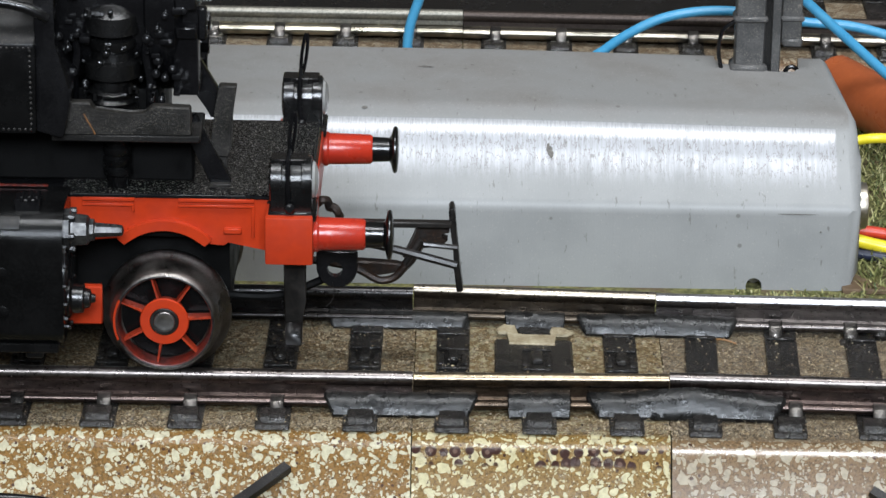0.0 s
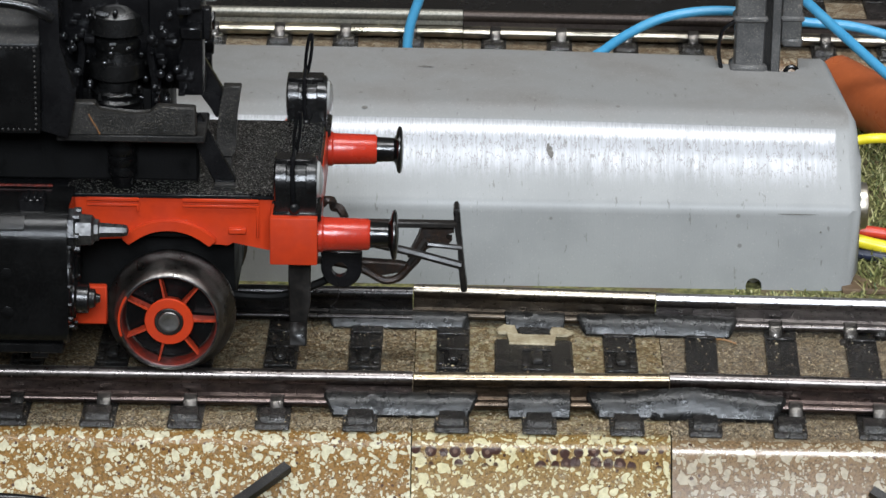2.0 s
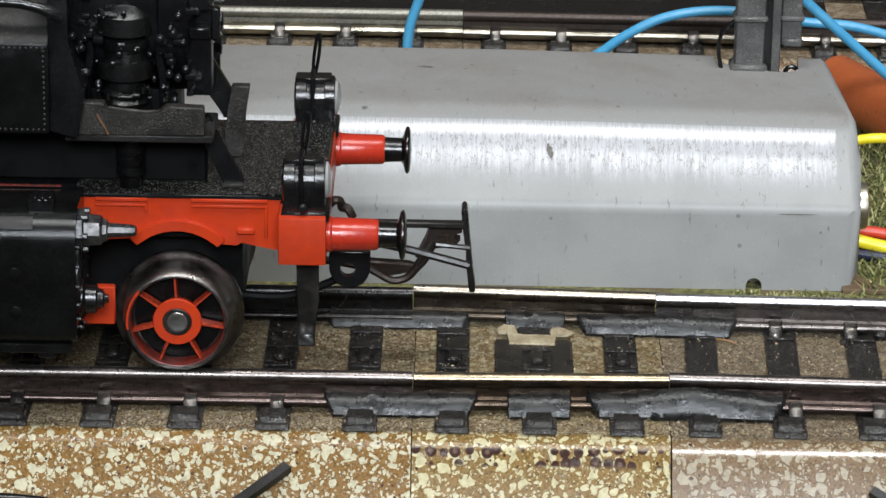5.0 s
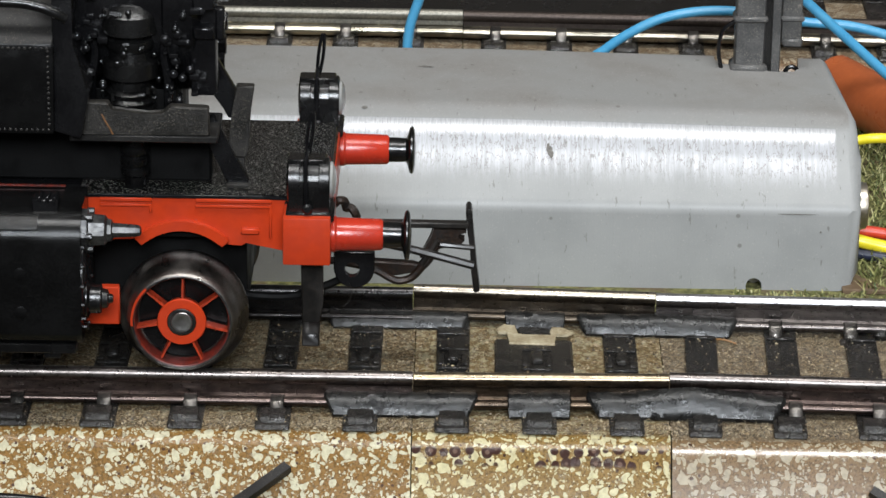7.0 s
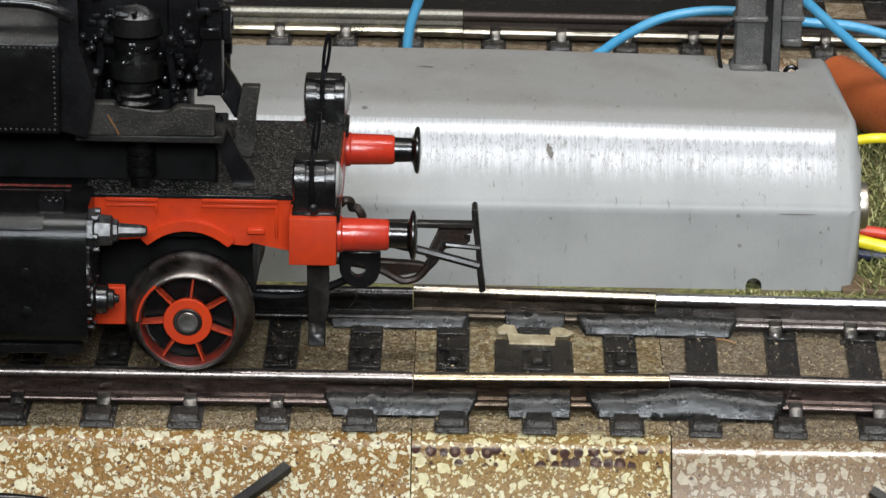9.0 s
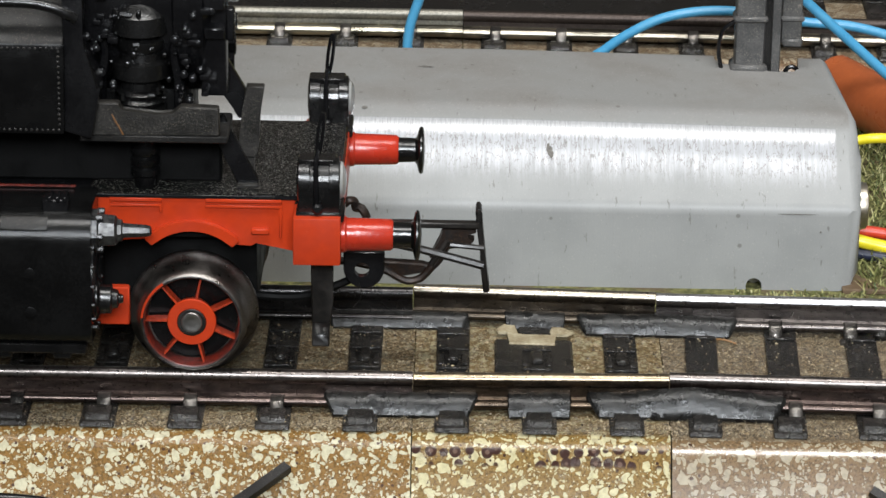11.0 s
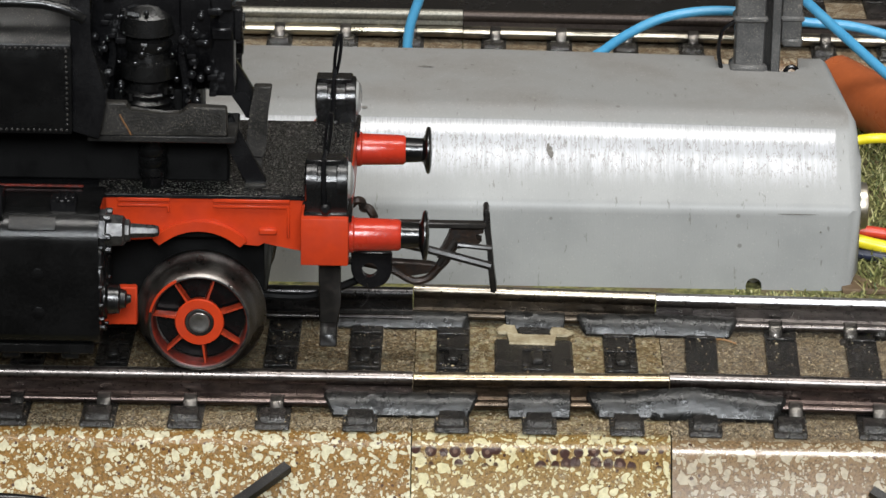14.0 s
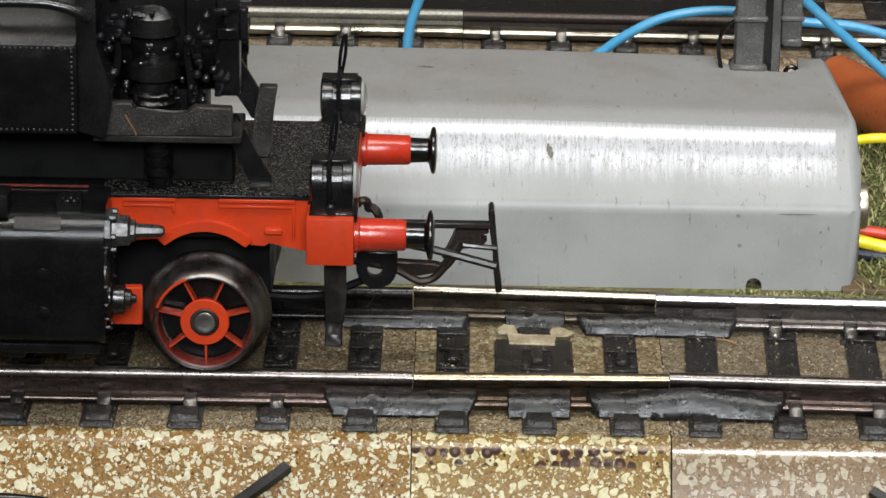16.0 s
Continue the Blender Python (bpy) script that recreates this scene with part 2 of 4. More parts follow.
BRASS = surface("dull_nickel", (0.40, 0.36, 0.28), (0.55, 0.50, 0.42), 0.35, metal=1.0, grain=4)
LENS = surface("clear_lamp_lens", (0.30, 0.30, 0.29), (0.22, 0.22, 0.21), 0.12, grain=2, bump=0.004)
WOODEN = surface("brown_board", (0.10, 0.065, 0.035), (0.15, 0.10, 0.06), 0.7, grain=2, dust=0.5)
WALL_PAINT = surface("dark_unseen_wall", (0.11, 0.095, 0.08), (0.15, 0.13, 0.11), 0.8, grain=0.05, patch=0.002, bump=0.1)
CEILING_PAINT = surface("off_white_ceiling_paint", (0.50, 0.49, 0.47), (0.55, 0.54, 0.52), 0.8, grain=0.05, patch=0.002, bump=0.1)


def chequer_plate():
    n = Nodes("knurled_black_footplate")
    studs = None
    for turn in (32, -58):
        m = n.t.nodes.new("ShaderNodeMapping")
        m.inputs["Rotation"].default_value = (0, 0, radians(turn))
        n.link(n.mm, m.inputs["Vector"])
        w = n.t.nodes.new("ShaderNodeTexWave")
        w.inputs["Scale"].default_value = 1.0
        w.inputs["Distortion"].default_value, w.inputs["Detail Scale"].default_value = 1.8, 2.5
        n.link(m.outputs[0], w.inputs["Vector"])
        studs = w.outputs["Fac"] if studs is None else n.calc("MULTIPLY", studs, w.outputs["Fac"])
    n.bump(studs, 0.34)
    fine = n.noise(7, 3)
    n.bump(fine, 0.03)
    # pale specks stand for glints on the knurling
    return n.done(n.mix(n.ramp(fine, 0.52, 0.70), (0.004, 0.004, 0.004), (0.22, 0.205, 0.18)), 0.17)


def ballast_print(name, brown, cream, amount, cell, dark, dusty, gloss=0.30, rim=False, spec=0.5, coat=0.0):
    """Lacquered tin printed with pale stones on brown; the flat top is dulled by dust."""
    n = Nodes(name)
    warp = n.t.nodes.new("ShaderNodeTexNoise")
    warp.inputs["Scale"].default_value, warp.inputs["Detail"].default_value = cell * 1.15, 0
    n.link(n.mm, warp.inputs["Vector"])
    bent = n.t.nodes.new("ShaderNodeVectorMath")
    bent.operation, bent.inputs[1].default_value = "MULTIPLY_ADD", (0.8 / cell, 0.8 / cell, 0.8 / cell)
    n.link(warp.outputs["Color"], bent.inputs[0])
    n.link(n.mm, bent.inputs[2])
    print_ = None
    for scale, least, most in ((cell, 0.18, 0.64), (cell * 1.9, 0.22, 0.64), (cell * 3.4, 0.40, 0.62)):
        v = n.t.nodes.new("ShaderNodeTexVoronoi")
        v.inputs["Scale"].default_value = scale
        v.feature = "SMOOTH_F1"
        v.inputs["Smoothness"].default_value = 0.25
        n.link(bent.outputs[0], v.inputs["Vector"])
        tint = n.t.nodes.new("ShaderNodeSeparateColor")
        n.link(v.outputs["Color"], tint.inputs[0])
        size = n.calc("SUBTRACT", n.calc("MULTIPLY", n.ramp(tint.outputs[0], least - amount * 4, 1.0), most), 0.06)
        blob = n.ramp(n.calc("SUBTRACT", v.outputs["Distance"], size), 0.025, 0.0)
        print_ = blob if print_ is None else n.calc("MAXIMUM", print_, blob)
    tone = n.mix(n.noise(0.35, 3), brown, tuple(c * 1.35 for c in brown))
    tone = n.mix(n.ramp(n.noise(4.5, 4, 0.7), 0.45, 0.62), tone, tuple(c * 0.55 for c in brown))
    tone = n.mix(n.ramp(n.noise(3.6, 4, 0.7), 0.58, 0.70), tone, tuple(0.5 * c + 0.5 * d for c, d in zip(brown, cream)))
    pale = n.mix(n.ramp(n.noise(2.2, 4), 0.35, 0.7), cream, tuple(c * 0.72 for c in cream))
    col = n.mix(print_, tone, pale)
    v = n.cells(cell * 1.15)
    spots = n.calc("MULTIPLY", n.ramp(v.outputs["Distance"], 0.23, 0.17), n.ramp(n.noise(cell * 0.9, 1), 0.57 - dark, 0.60 - dark))
    if rim:
        band = n.calc("MULTIPLY", n.ramp(n.axis("Y"), -15.25, -15.0), n.ramp(n.axis("Y"), -14.1, -14.35))
        w = n.cells(0.95, stretch=(1.0, 1.6, 0.0))
        w.inputs["Randomness"].default_value = 0.55
        spots = n.calc("MAXIMUM", spots, n.calc("MULTIPLY", band, n.ramp(w.outputs["Distance"], 0.47, 0.42)))
        core = n.ramp(w.outputs["Distance"], 0.24, 0.12)
        col = n.mix(spots, col, n.mix(core, (0.035, 0.016, 0.012), (0.115, 0.070, 0.050)))
    else:
        col = n.mix(spots, col, (0.050, 0.024, 0.015))
    flat = n.ramp(n.up(), 0.93, 0.985)
    fuzz = n.noise(3.2, 6, 0.75)
    grit = n.noise(5.5, 4, 0.75)
    dirt = n.mix(n.ramp(fuzz, 0.42, 0.66), (0.030, 0.020, 0.010), (0.215, 0.160, 0.088))
    dirt = n.mix(n.ramp(grit, 0.55, 0.66), dirt, (0.46, 0.39, 0.27))
    dirt = n.mix(n.ramp(grit, 0.44, 0.34), dirt, (0.016, 0.012, 0.009))
    cover = n.calc("MULTIPLY", flat, n.lerp(n.ramp(n.noise(0.9, 5, 0.7), 0.30, 0.62), dusty * 0.72, dusty))
    edge = n.calc("MULTIPLY", n.ramp(n.noise(0.7, 5, 0.75), 0.56, 0.70), 0.45)
    cover = n.calc("MAXIMUM", cover, edge)
    col = n.mix(cover, col, dirt)
    n.bump(print_, 0.03)
    n.bump(n.calc("MULTIPLY", fuzz, n.lerp(cover, 0.15, 1.0)), 0.14)
    return n.done(col, n.lerp(cover, gloss, 0.8), 0.0, n.calc("MULTIPLY", n.calc("SUBTRACT", 1.0, cover), coat), spec)


BALLAST = ballast_print("printed_ballast_tin", (0.165, 0.090, 0.026), (0.47, 0.437, 0.305), -0.004, 1.3, 0.085, 0.90, 0.16, spec=0.18)
BALLAST_FINE = ballast_print("fine_printed_ballast_tin", (0.175, 0.108, 0.034), (0.50, 0.45, 0.27), 0.0, 1.25, 0.05, 0.62, 0.12, True, spec=0.3)
BALLAST_ROSE = ballast_print("rosy_printed_ballast_tin", (0.150, 0.096, 0.048), (0.36, 0.31, 0.22), -0.02, 1.1, -0.05, 0.85, 0.16, coat=1.0)
BALLAST_BACK = ballast_print("grey_printed_ballast_tin", (0.16, 0.10, 0.055), (0.42, 0.35, 0.25), 0.02, 0.8, -0.03, 0.70)


def casing_grey():
    """Grey lacquered casing; its sloping side is rubbed bare and brushed, with painted sheen, its top is dusty."""
    n = Nodes("grey_casing")
    x = n.axis("X")
    z = n.calc("ADD", n.axis("Z"), n.calc("MULTIPLY", n.calc("MAXIMUM", n.calc("SUBTRACT", x, 5.0), 0.0), 0.014))  # the lid falls towards its end
    fine, large = n.noise(3, 5, 0.7), n.noise(0.12, 4)
    grey = n.mix(n.ramp(large, 0.35, 0.65), (0.245, 0.250, 0.246), (0.278, 0.282, 0.277))
    dusty = n.calc("MULTIPLY", n.ramp(n.up(), 0.8, 0.98), n.lerp(n.ramp(large, 0.3, 0.7), 0.35, 0.8))
    grey = n.mix(dusty, grey, n.mix(fine, (0.135, 0.124, 0.112), (0.195, 0.183, 0.168)))
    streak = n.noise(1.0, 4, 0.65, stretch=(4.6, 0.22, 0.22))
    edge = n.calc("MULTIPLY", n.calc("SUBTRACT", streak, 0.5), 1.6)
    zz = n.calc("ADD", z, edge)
    # rubbed area, its soft lower end drawn as the fading sheen
    rub_sheen = n.calc("MULTIPLY", n.ramp(zz, 9.2, 11.6), n.ramp(z, 13.84, 13.72))
    rub_sheen = n.calc("MULTIPLY", rub_sheen, n.ramp(n.calc("ADD", x, n.calc("MULTIPLY", edge, 0.4)), 35.4, 35.1))
    bare = n.calc("MULTIPLY", rub_sheen, n.lerp(n.ramp(streak, 0.28, 0.55), 0.6, 1.0))
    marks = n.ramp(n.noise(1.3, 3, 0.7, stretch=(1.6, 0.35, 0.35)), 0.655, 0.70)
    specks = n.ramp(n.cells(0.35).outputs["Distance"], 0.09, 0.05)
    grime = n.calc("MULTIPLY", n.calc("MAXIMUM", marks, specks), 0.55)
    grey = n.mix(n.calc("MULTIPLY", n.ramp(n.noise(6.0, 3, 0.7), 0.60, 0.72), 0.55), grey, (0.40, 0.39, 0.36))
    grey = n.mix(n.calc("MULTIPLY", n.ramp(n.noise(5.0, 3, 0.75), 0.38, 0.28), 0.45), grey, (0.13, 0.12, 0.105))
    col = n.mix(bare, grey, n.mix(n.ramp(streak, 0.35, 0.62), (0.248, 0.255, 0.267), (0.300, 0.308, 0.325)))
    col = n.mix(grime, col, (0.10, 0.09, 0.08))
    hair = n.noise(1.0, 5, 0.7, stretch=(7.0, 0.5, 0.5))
    # crooked hairline scratches down the rubbed side, and a highlight painted under the crease
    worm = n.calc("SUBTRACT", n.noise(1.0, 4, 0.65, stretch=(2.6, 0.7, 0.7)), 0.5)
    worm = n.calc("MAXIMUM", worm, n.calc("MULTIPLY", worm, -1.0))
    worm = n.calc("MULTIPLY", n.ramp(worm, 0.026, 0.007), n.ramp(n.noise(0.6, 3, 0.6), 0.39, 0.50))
    worm = n.calc("MULTIPLY", worm, rub_sheen)
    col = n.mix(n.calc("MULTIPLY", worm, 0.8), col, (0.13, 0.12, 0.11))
    fold_highlight = n.calc("MULTIPLY", rub_sheen, n.ramp(n.calc("ADD", z, n.calc("MULTIPLY", edge, 0.45)), 12.6, 13.2))
    col = n.mix(n.calc("MULTIPLY", fold_highlight, n.lerp(n.ramp(hair, 0.38, 0.62), 0.4, 0.9)), col, (0.52, 0.525, 0.535))
    n.bump(n.calc("MULTIPLY", hair, rub_sheen), 0.013)
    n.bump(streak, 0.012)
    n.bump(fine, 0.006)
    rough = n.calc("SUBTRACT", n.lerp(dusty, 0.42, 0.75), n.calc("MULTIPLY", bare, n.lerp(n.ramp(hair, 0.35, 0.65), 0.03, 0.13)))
    return n.done(col, rough, n.calc("ADD", n.calc("MULTIPLY", bare, 0.27), n.calc("MULTIPLY", fold_highlight, 0.3)), spec=0.28)


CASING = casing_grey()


def moss():
    n = Nodes("mossy_scatter")
    a = n.noise(1.6, 5, 0.7)
    col = n.mix(n.ramp(a, 0.35, 0.65), (0.05, 0.055, 0.018), (0.20, 0.19, 0.07))
    col = n.mix(n.ramp(n.noise(0.25, 3), 0.45, 0.65), col, (0.11, 0.08, 0.045))
    # the scatter ends before the track; the unseen rest is darkened to dim reflections
    col = n.mix(n.ramp(n.calc("ADD", n.axis("Y"), n.calc("MULTIPLY", a, 6.0)), -19.0, -24.0), col, n.mix(a, (0.010, 0.008, 0.006), (0.022, 0.017, 0.013)))
    n.bump(a, 0.4)
    return n.done(col, 0.9, spec=0.3)


MOSS = moss()

# ---- the room and the board ----
GROUND = -8.0
bm = box(B(), -900, 900, -420, 620, -26, GROUND)
solid("ground", bm, MOSS, "mossy brown scatter on a flat model railway board", "ground", kind="structure")
# unseen room shell; its dark walls keep reflections in black parts low
bm = box(B(), -1600, 1600, 1500, 1540, -800, 1700)
solid("wall_north", bm, WALL_PAINT, "plain brown wall out of view", "wall", kind="structure")
bm = box(B(), -1640, -1600, -2000, 1540, -800, 1700)
solid("wall_west", bm, WALL_PAINT, "plain brown wall out of view", "wall", kind="structure")
bm = box(B(), -1600, 1600, -2000, 1540, 1700, 1740)
solid("ceiling", bm, CEILING_PAINT, "plain off-white ceiling out of view", "ceiling", kind="structure")
bm = box(B(), 1600, 1640, -2000, 1540, -800, 1700)
solid("wall_east", bm, WALL_PAINT, "plain brown wall out of view", "wall", kind="structure")
bm = box(B(), -1600, 1600, -1800, -1760, -800, 680)
box(bm, -1600, 1600, -1800, -1760, 1560, 1700)
box(bm, -1600, -350, -1800, -1760, 680, 1560)
box(bm, 550, 1600, -1800, -1760, 680, 1560)
solid("wall_south", bm, WALL_PAINT, "plain brown wall out of view with an opening behind the fill lamp", "wall", kind="structure")
bm = box(B(), -3000, 3000, -3000, 3000, -830, -800)
solid("floor", bm, WOODEN, "brown floor out of view", "floor", kind="structure")


# ---- grass scatter ----
def grass(x0, x1, y0, y1, count, seed, tall):
    rng = random.Random(seed)
    verts, faces = [], []
    for _ in range(count):
        x, y = rng.uniform(x0, x1), rng.uniform(y0, y1)
        a, b, l, w = rng.uniform(0, 6.283), rng.uniform(0.15, 1.0), rng.uniform(0.7, 1.9) * tall, rng.uniform(0.05, 0.10)
        d = Vector((math.cos(a) * math.cos(b), math.sin(a) * math.cos(b), math.sin(b))) * l
        s = Vector((-math.sin(a), math.cos(a), 0)) * w
        p = Vector((x, y, GROUND + rng.uniform(-0.05, 0.7 * tall)))
        k = len(verts)
        mid = p + d * 0.55 + Vector((0, 0, 0.12))
        verts += [tuple(q * K) for q in (p - s, p + s, mid + s * 0.8, mid - s * 0.8, p + d)]
        faces += [(k, k + 1, k + 2, k + 3), (k + 3, k + 2, k + 4)]
    me = bpy.data.meshes.new("grass")
    me.from_pydata(verts, [], faces)
    n = Nodes("grass_fibres")
    g = n.t.nodes.new("ShaderNodeNewGeometry")
    r = n.t.nodes.new("ShaderNodeValToRGB")
    for pos, c in ((0.0, (0.05, 0.07, 0.02)), (0.45, (0.14, 0.15, 0.04)), (0.8, (0.30, 0.29, 0.11)), (1.0, (0.45, 0.42, 0.22))):
        e = r.color_ramp.elements.new(pos) if 0 < pos < 1 else r.color_ramp.elements[0 if pos == 0 else -1]
        e.color = (*c, 1)
    n.link(g.outputs["Random Per Island"], r.inputs["Fac"])
    me.materials.append(n.done(r.outputs["Color"], 0.6))
    return tagged(new("grass", me), "olive and straw coloured static grass fibres on the board", "grass", kind="stuff")


grass(37.8, 62, 22, 78, 7500, 4, 1.0)
grass(26, 38, 22, 29.6, 900, 5, 0.4)


# ---- tracks ----
HALF_RAIL = [(0.54 * math.sin(radians(a)), -0.54 + 0.54 * math.cos(radians(a))) for a in range(0, 100, 15)] + [(0.50, -0.8), (0.38, -1.0), (0.25, -1.15), (0.25, -1.95), (0.5, -2.12)]


def rail_profile(bead, low):
    """Round head, thin web and a foot whose edge is rolled into a bead."""
    half = HALF_RAIL + [(0.98 + bead * math.cos(radians(a)), low + bead * math.sin(radians(a))) for a in range(120, -100, -24)] + [(0.9, -2.75)]
    return [(-a, b) for a, b in half[::-1]][:-1] + half


RAIL_PROFILE, RAIL_PROFILE_BACK = rail_profile(0.33, -2.36), rail_profile(0.56, -2.16)


def rail(parent, x0, y0, x1, y1, material, z=0.0, profile=None):
    """A hollow-formed rail from one end to the other, with a rounded head and a wide foot."""
    bm = B()
    n = 14
    rings, section = [], profile or RAIL_PROFILE
    for i in range(n + 1):
        t = i / n
        x, y = x0 + (x1 - x0) * t, y0 + (y1 - y0) * t
        rings.append([bm.verts.new((x, y + a, z + b)) for a, b in section])
    m = len(section)
    for p, q in zip(rings, rings[1:]):
        for i in range(m):
            bm.faces.new((p[i], p[(i + 1) % m], q[(i + 1) % m], q[i]))
    bm.faces.new(rings[0])
    bm.faces.new(rings[-1][::-1])
    return part("rail", bm, material, parent)


def bed(parent, x0, x1, yc0, yc1, material, z=0.0, half=14.0):
    """The folded tin trackbed, with rounded shoulders and sloping sides."""
    shoulder = [(half - 1.7 + 2.8 * math.sin(radians(a)), -2.8 + 2.8 * math.cos(radians(a))) for a in range(0, 60, 6)]
    right = [(0.0, 0.0), (half - 4, 0.0)] + shoulder + [(half + 2.9, -4.72)]
    side = [(-a, b) for a, b in right[::-1]][:-1] + right
    ring = side + [(half + 2.4, -4.72), (half - 1.0, -0.9), (-half + 1.0, -0.9), (-half - 2.4, -4.72)]
    bm = B()
    rows, n, m = [], 10, len(ring)
    for i in range(n + 1):
        t = i / n
        x, yc = x0 + (x1 - x0) * t, yc0 + (yc1 - yc0) * t
        rows.append([bm.verts.new((x, yc + a, z - 3.28 + b)) for a, b in ring])
    for p, q in zip(rows, rows[1:]):
        for i in range(m):
            bm.faces.new((p[i], p[(i + 1) % m], q[(i + 1) % m], q[i]))
    bm.faces.new(rows[0])
    bm.faces.new(rows[-1][::-1])
    return part("trackbed", bm, material, parent)


def sleeper_mesh(width, length, ridge):
    """A pressed black sleeper with stepped ends and, where ridged, a raised contact stud between ledges."""
    bm = prism(B(), [(-length / 2, 0), (length / 2, 0), (length / 2 - 0.3, 0.42), (-length / 2 + 0.3, 0.42)], "x", -width / 2, width / 2, 0.1, 1)
    for s in (-1, 1):
        prism(bm, [(s * (length / 2 - 0.5), 0.3), (s * (length / 2 - 1.0), 0.85), (s * (length / 2 - 2.6), 0.95), (s * (length / 2 - 2.8), 0.3)], "x", -width * 0.38, width * 0.38, 0.24, 2)
        box(bm, -width * 0.46, width * 0.46, s * 6.2 - 0.25, s * 6.2 + 0.25, 0.38, 0.6, 0.08, 1)
    if ridge:
        box(bm, -0.45, 0.45, -0.3, 1.9, 0.4, 0.95, 0.16, 1)
        for s in (-1, 1):
            box(bm, s * 0.95 - 0.28, s * 0.95 + 0.28, -0.6, 1.5, 0.4, 0.62, 0.1, 1)
        box(bm, -width * 0.45, width * 0.45, -1.5, -1.15, 0.4, 0.62, 0.08, 1)
        box(bm, -width * 0.45, width * 0.45, 2.6, 2.9, 0.4, 0.6, 0.08, 1)
    else:
        box(bm, -0.12, 0.12, -7.0, 3.5, 0.38, 0.5, 0.04, 1)
    return shared("sleeper", bm, SLEEPER)


def clip_mesh():
    """A bent tin tongue gripping the rail's foot."""
    bm = B()
    prism(bm, [(-1.95, -0.25), (-1.9, 0.2), (-1.35, 0.95), (-0.75, 1.15), (-0.3, 1.1), (-0.3, 0.85), (-0.8, 0.85), (-1.2, 0.6), (-1.6, -0.25)], "x", -0.55, 0.55, 0.08, 1)
    box(bm, -0.9, 0.9, -2.3, -1.5, -0.3, 0.05, 0.1, 1)
    return shared("rail_clip", bm, TIN)


SLEEPERS = sleeper_mesh(2.75, 27.0, True)
SLEEPERS_PLAIN = sleeper_mesh(2.65, 27.0, False)
CLIPS = clip_mesh()


def sleeve(parent, x0, x1, y, y1, size, hump=0.0, seed=0, slant=0.5):
    """Soft black insulating sleeve pressed over a rail's foot: a creased, slanting skin with cut ends."""
    section = [(1.0, -1.5), (0.35, -1.28), (-0.25, -1.40), (-0.75, -1.85), (-1.15, -2.45), (-1.38, -2.85), (-1.30, -3.12), (-0.8, -3.24), (1.0, -3.24)]
    off = Vector((seed * 7.3, 0, 0))
    bm, rings, n = B(), [], 60
    for i in range(n + 1):
        t = i / n
        ring = []
        for k, (a, b) in enumerate(section):
            x = x0 + (x1 - x0) * t + (slant * (-b - 2.2) * 0.5 if t < 0.03 else 0) - (slant * (-b - 2.2) * 0.5 if t > 0.97 else 0)
            wave = noise.noise(Vector((x * 0.55, a * 0.8, b)) + off) * 0.045 + noise.noise(Vector((x * 1.9, a * 1.5, b * 1.5)) + off) * 0.035
            bulge = hump * max(0.0, 1 - abs(t - 0.55) * 2.6)
            end = 0.86 if t in (0.0, 1.0) else 1.0
            up = (b + 3.24) * size * end * (1 + wave + bulge) - 3.24
            ring.append(bm.verts.new((x, y + (y1 - y) * t + a * size * end * (1 + wave), max(up, -3.27))))
        rings.append(ring)
    m = len(section)
    for p, q in zip(rings, rings[1:]):
        for k in range(m):
            bm.faces.new((p[k], p[(k + 1) % m], q[(k + 1) % m], q[k]))
    bm.faces.new(rings[0])
    bm.faces.new(rings[-1][::-1])
    return part("joiner_sleeve", bm, SLEEVE, parent, "creased black insulating sleeve")


def track(x0, x1, near, far, yaw, material, label, rails, sleepers, plain, clips, z=0.0, centre=0.0, half=14.0, profile=None):
    """near, far: the rails' y at both ends. sleepers: their x at the track's centre."""
    t = thing("track_section", (x0 + x1) / 2, centre, GROUND + z, label, "model track", "model railway track sections")
    bed(t, x0 + 0.05, x1 - 0.05, centre, centre, material, z, half)
    rail(t, x0 + 0.04, near[0], x1 - 0.04, near[1], rails[0], z, profile)
    rail(t, x0 + 0.04 - 0.3, far[0], x1 - 0.04 - 0.3, far[1], rails[1], z, profile)
    for x in sleepers:
        piece("sleeper", SLEEPERS_PLAIN if plain else SLEEPERS, t, x, centre, z - 3.30, yaw)
    for x, side in clips:
        f = (x - x0) / (x1 - x0)
        rows = near if side < 0 else far
        y = rows[0] + (rows[1] - rows[0]) * f
        # the tongue sits on the outer side of the near rail and on the inner side of the far one
        piece("rail_clip", CLIPS, t, x, y - (0.75 if profile else 0.35), z - (2.45 if profile else 2.95), yaw)
    return t


left = track(-120, -2.3, (-9.1, -8.85), (9.75, 9.35), 0.0, BALLAST,
             "tin model track section printed with cream and brown ballast", (RAIL, RAIL_SHADED),
             [-119.5 + 2.2 + 6.93 * i for i in range(17)], False,
             [(-33.8, -1), (-26.9, -1), (-20.0, -1), (-13.1, -1), (-40.7, -1), (-47.6, -1)])
middle = track(-2.3, 18.2, (-9.0, -8.45), (10.15, 9.2), 0.0, BALLAST_FINE,
               "short tin track section with fine brown ballast print", (RAIL_BROWN, RAIL_BRONZE),
               [0.85, 7.8, 14.75], False, [])
right = track(18.2, 110, (-8.15, -10.9), (8.95, 6.9), radians(-2.0), BALLAST_ROSE,
              "dusty tin track section with rose-brown ballast print", (RAIL, RAIL_BRIGHT),
              [21.4 + 6.72 * i for i in range(13)], True,
              [(28.3, -1), (35.0, -1), (41.7, -1), (48.4, -1), (28.0, 1), (34.3, 1), (40.9, 1), (47.6, 1)], half=14.5)
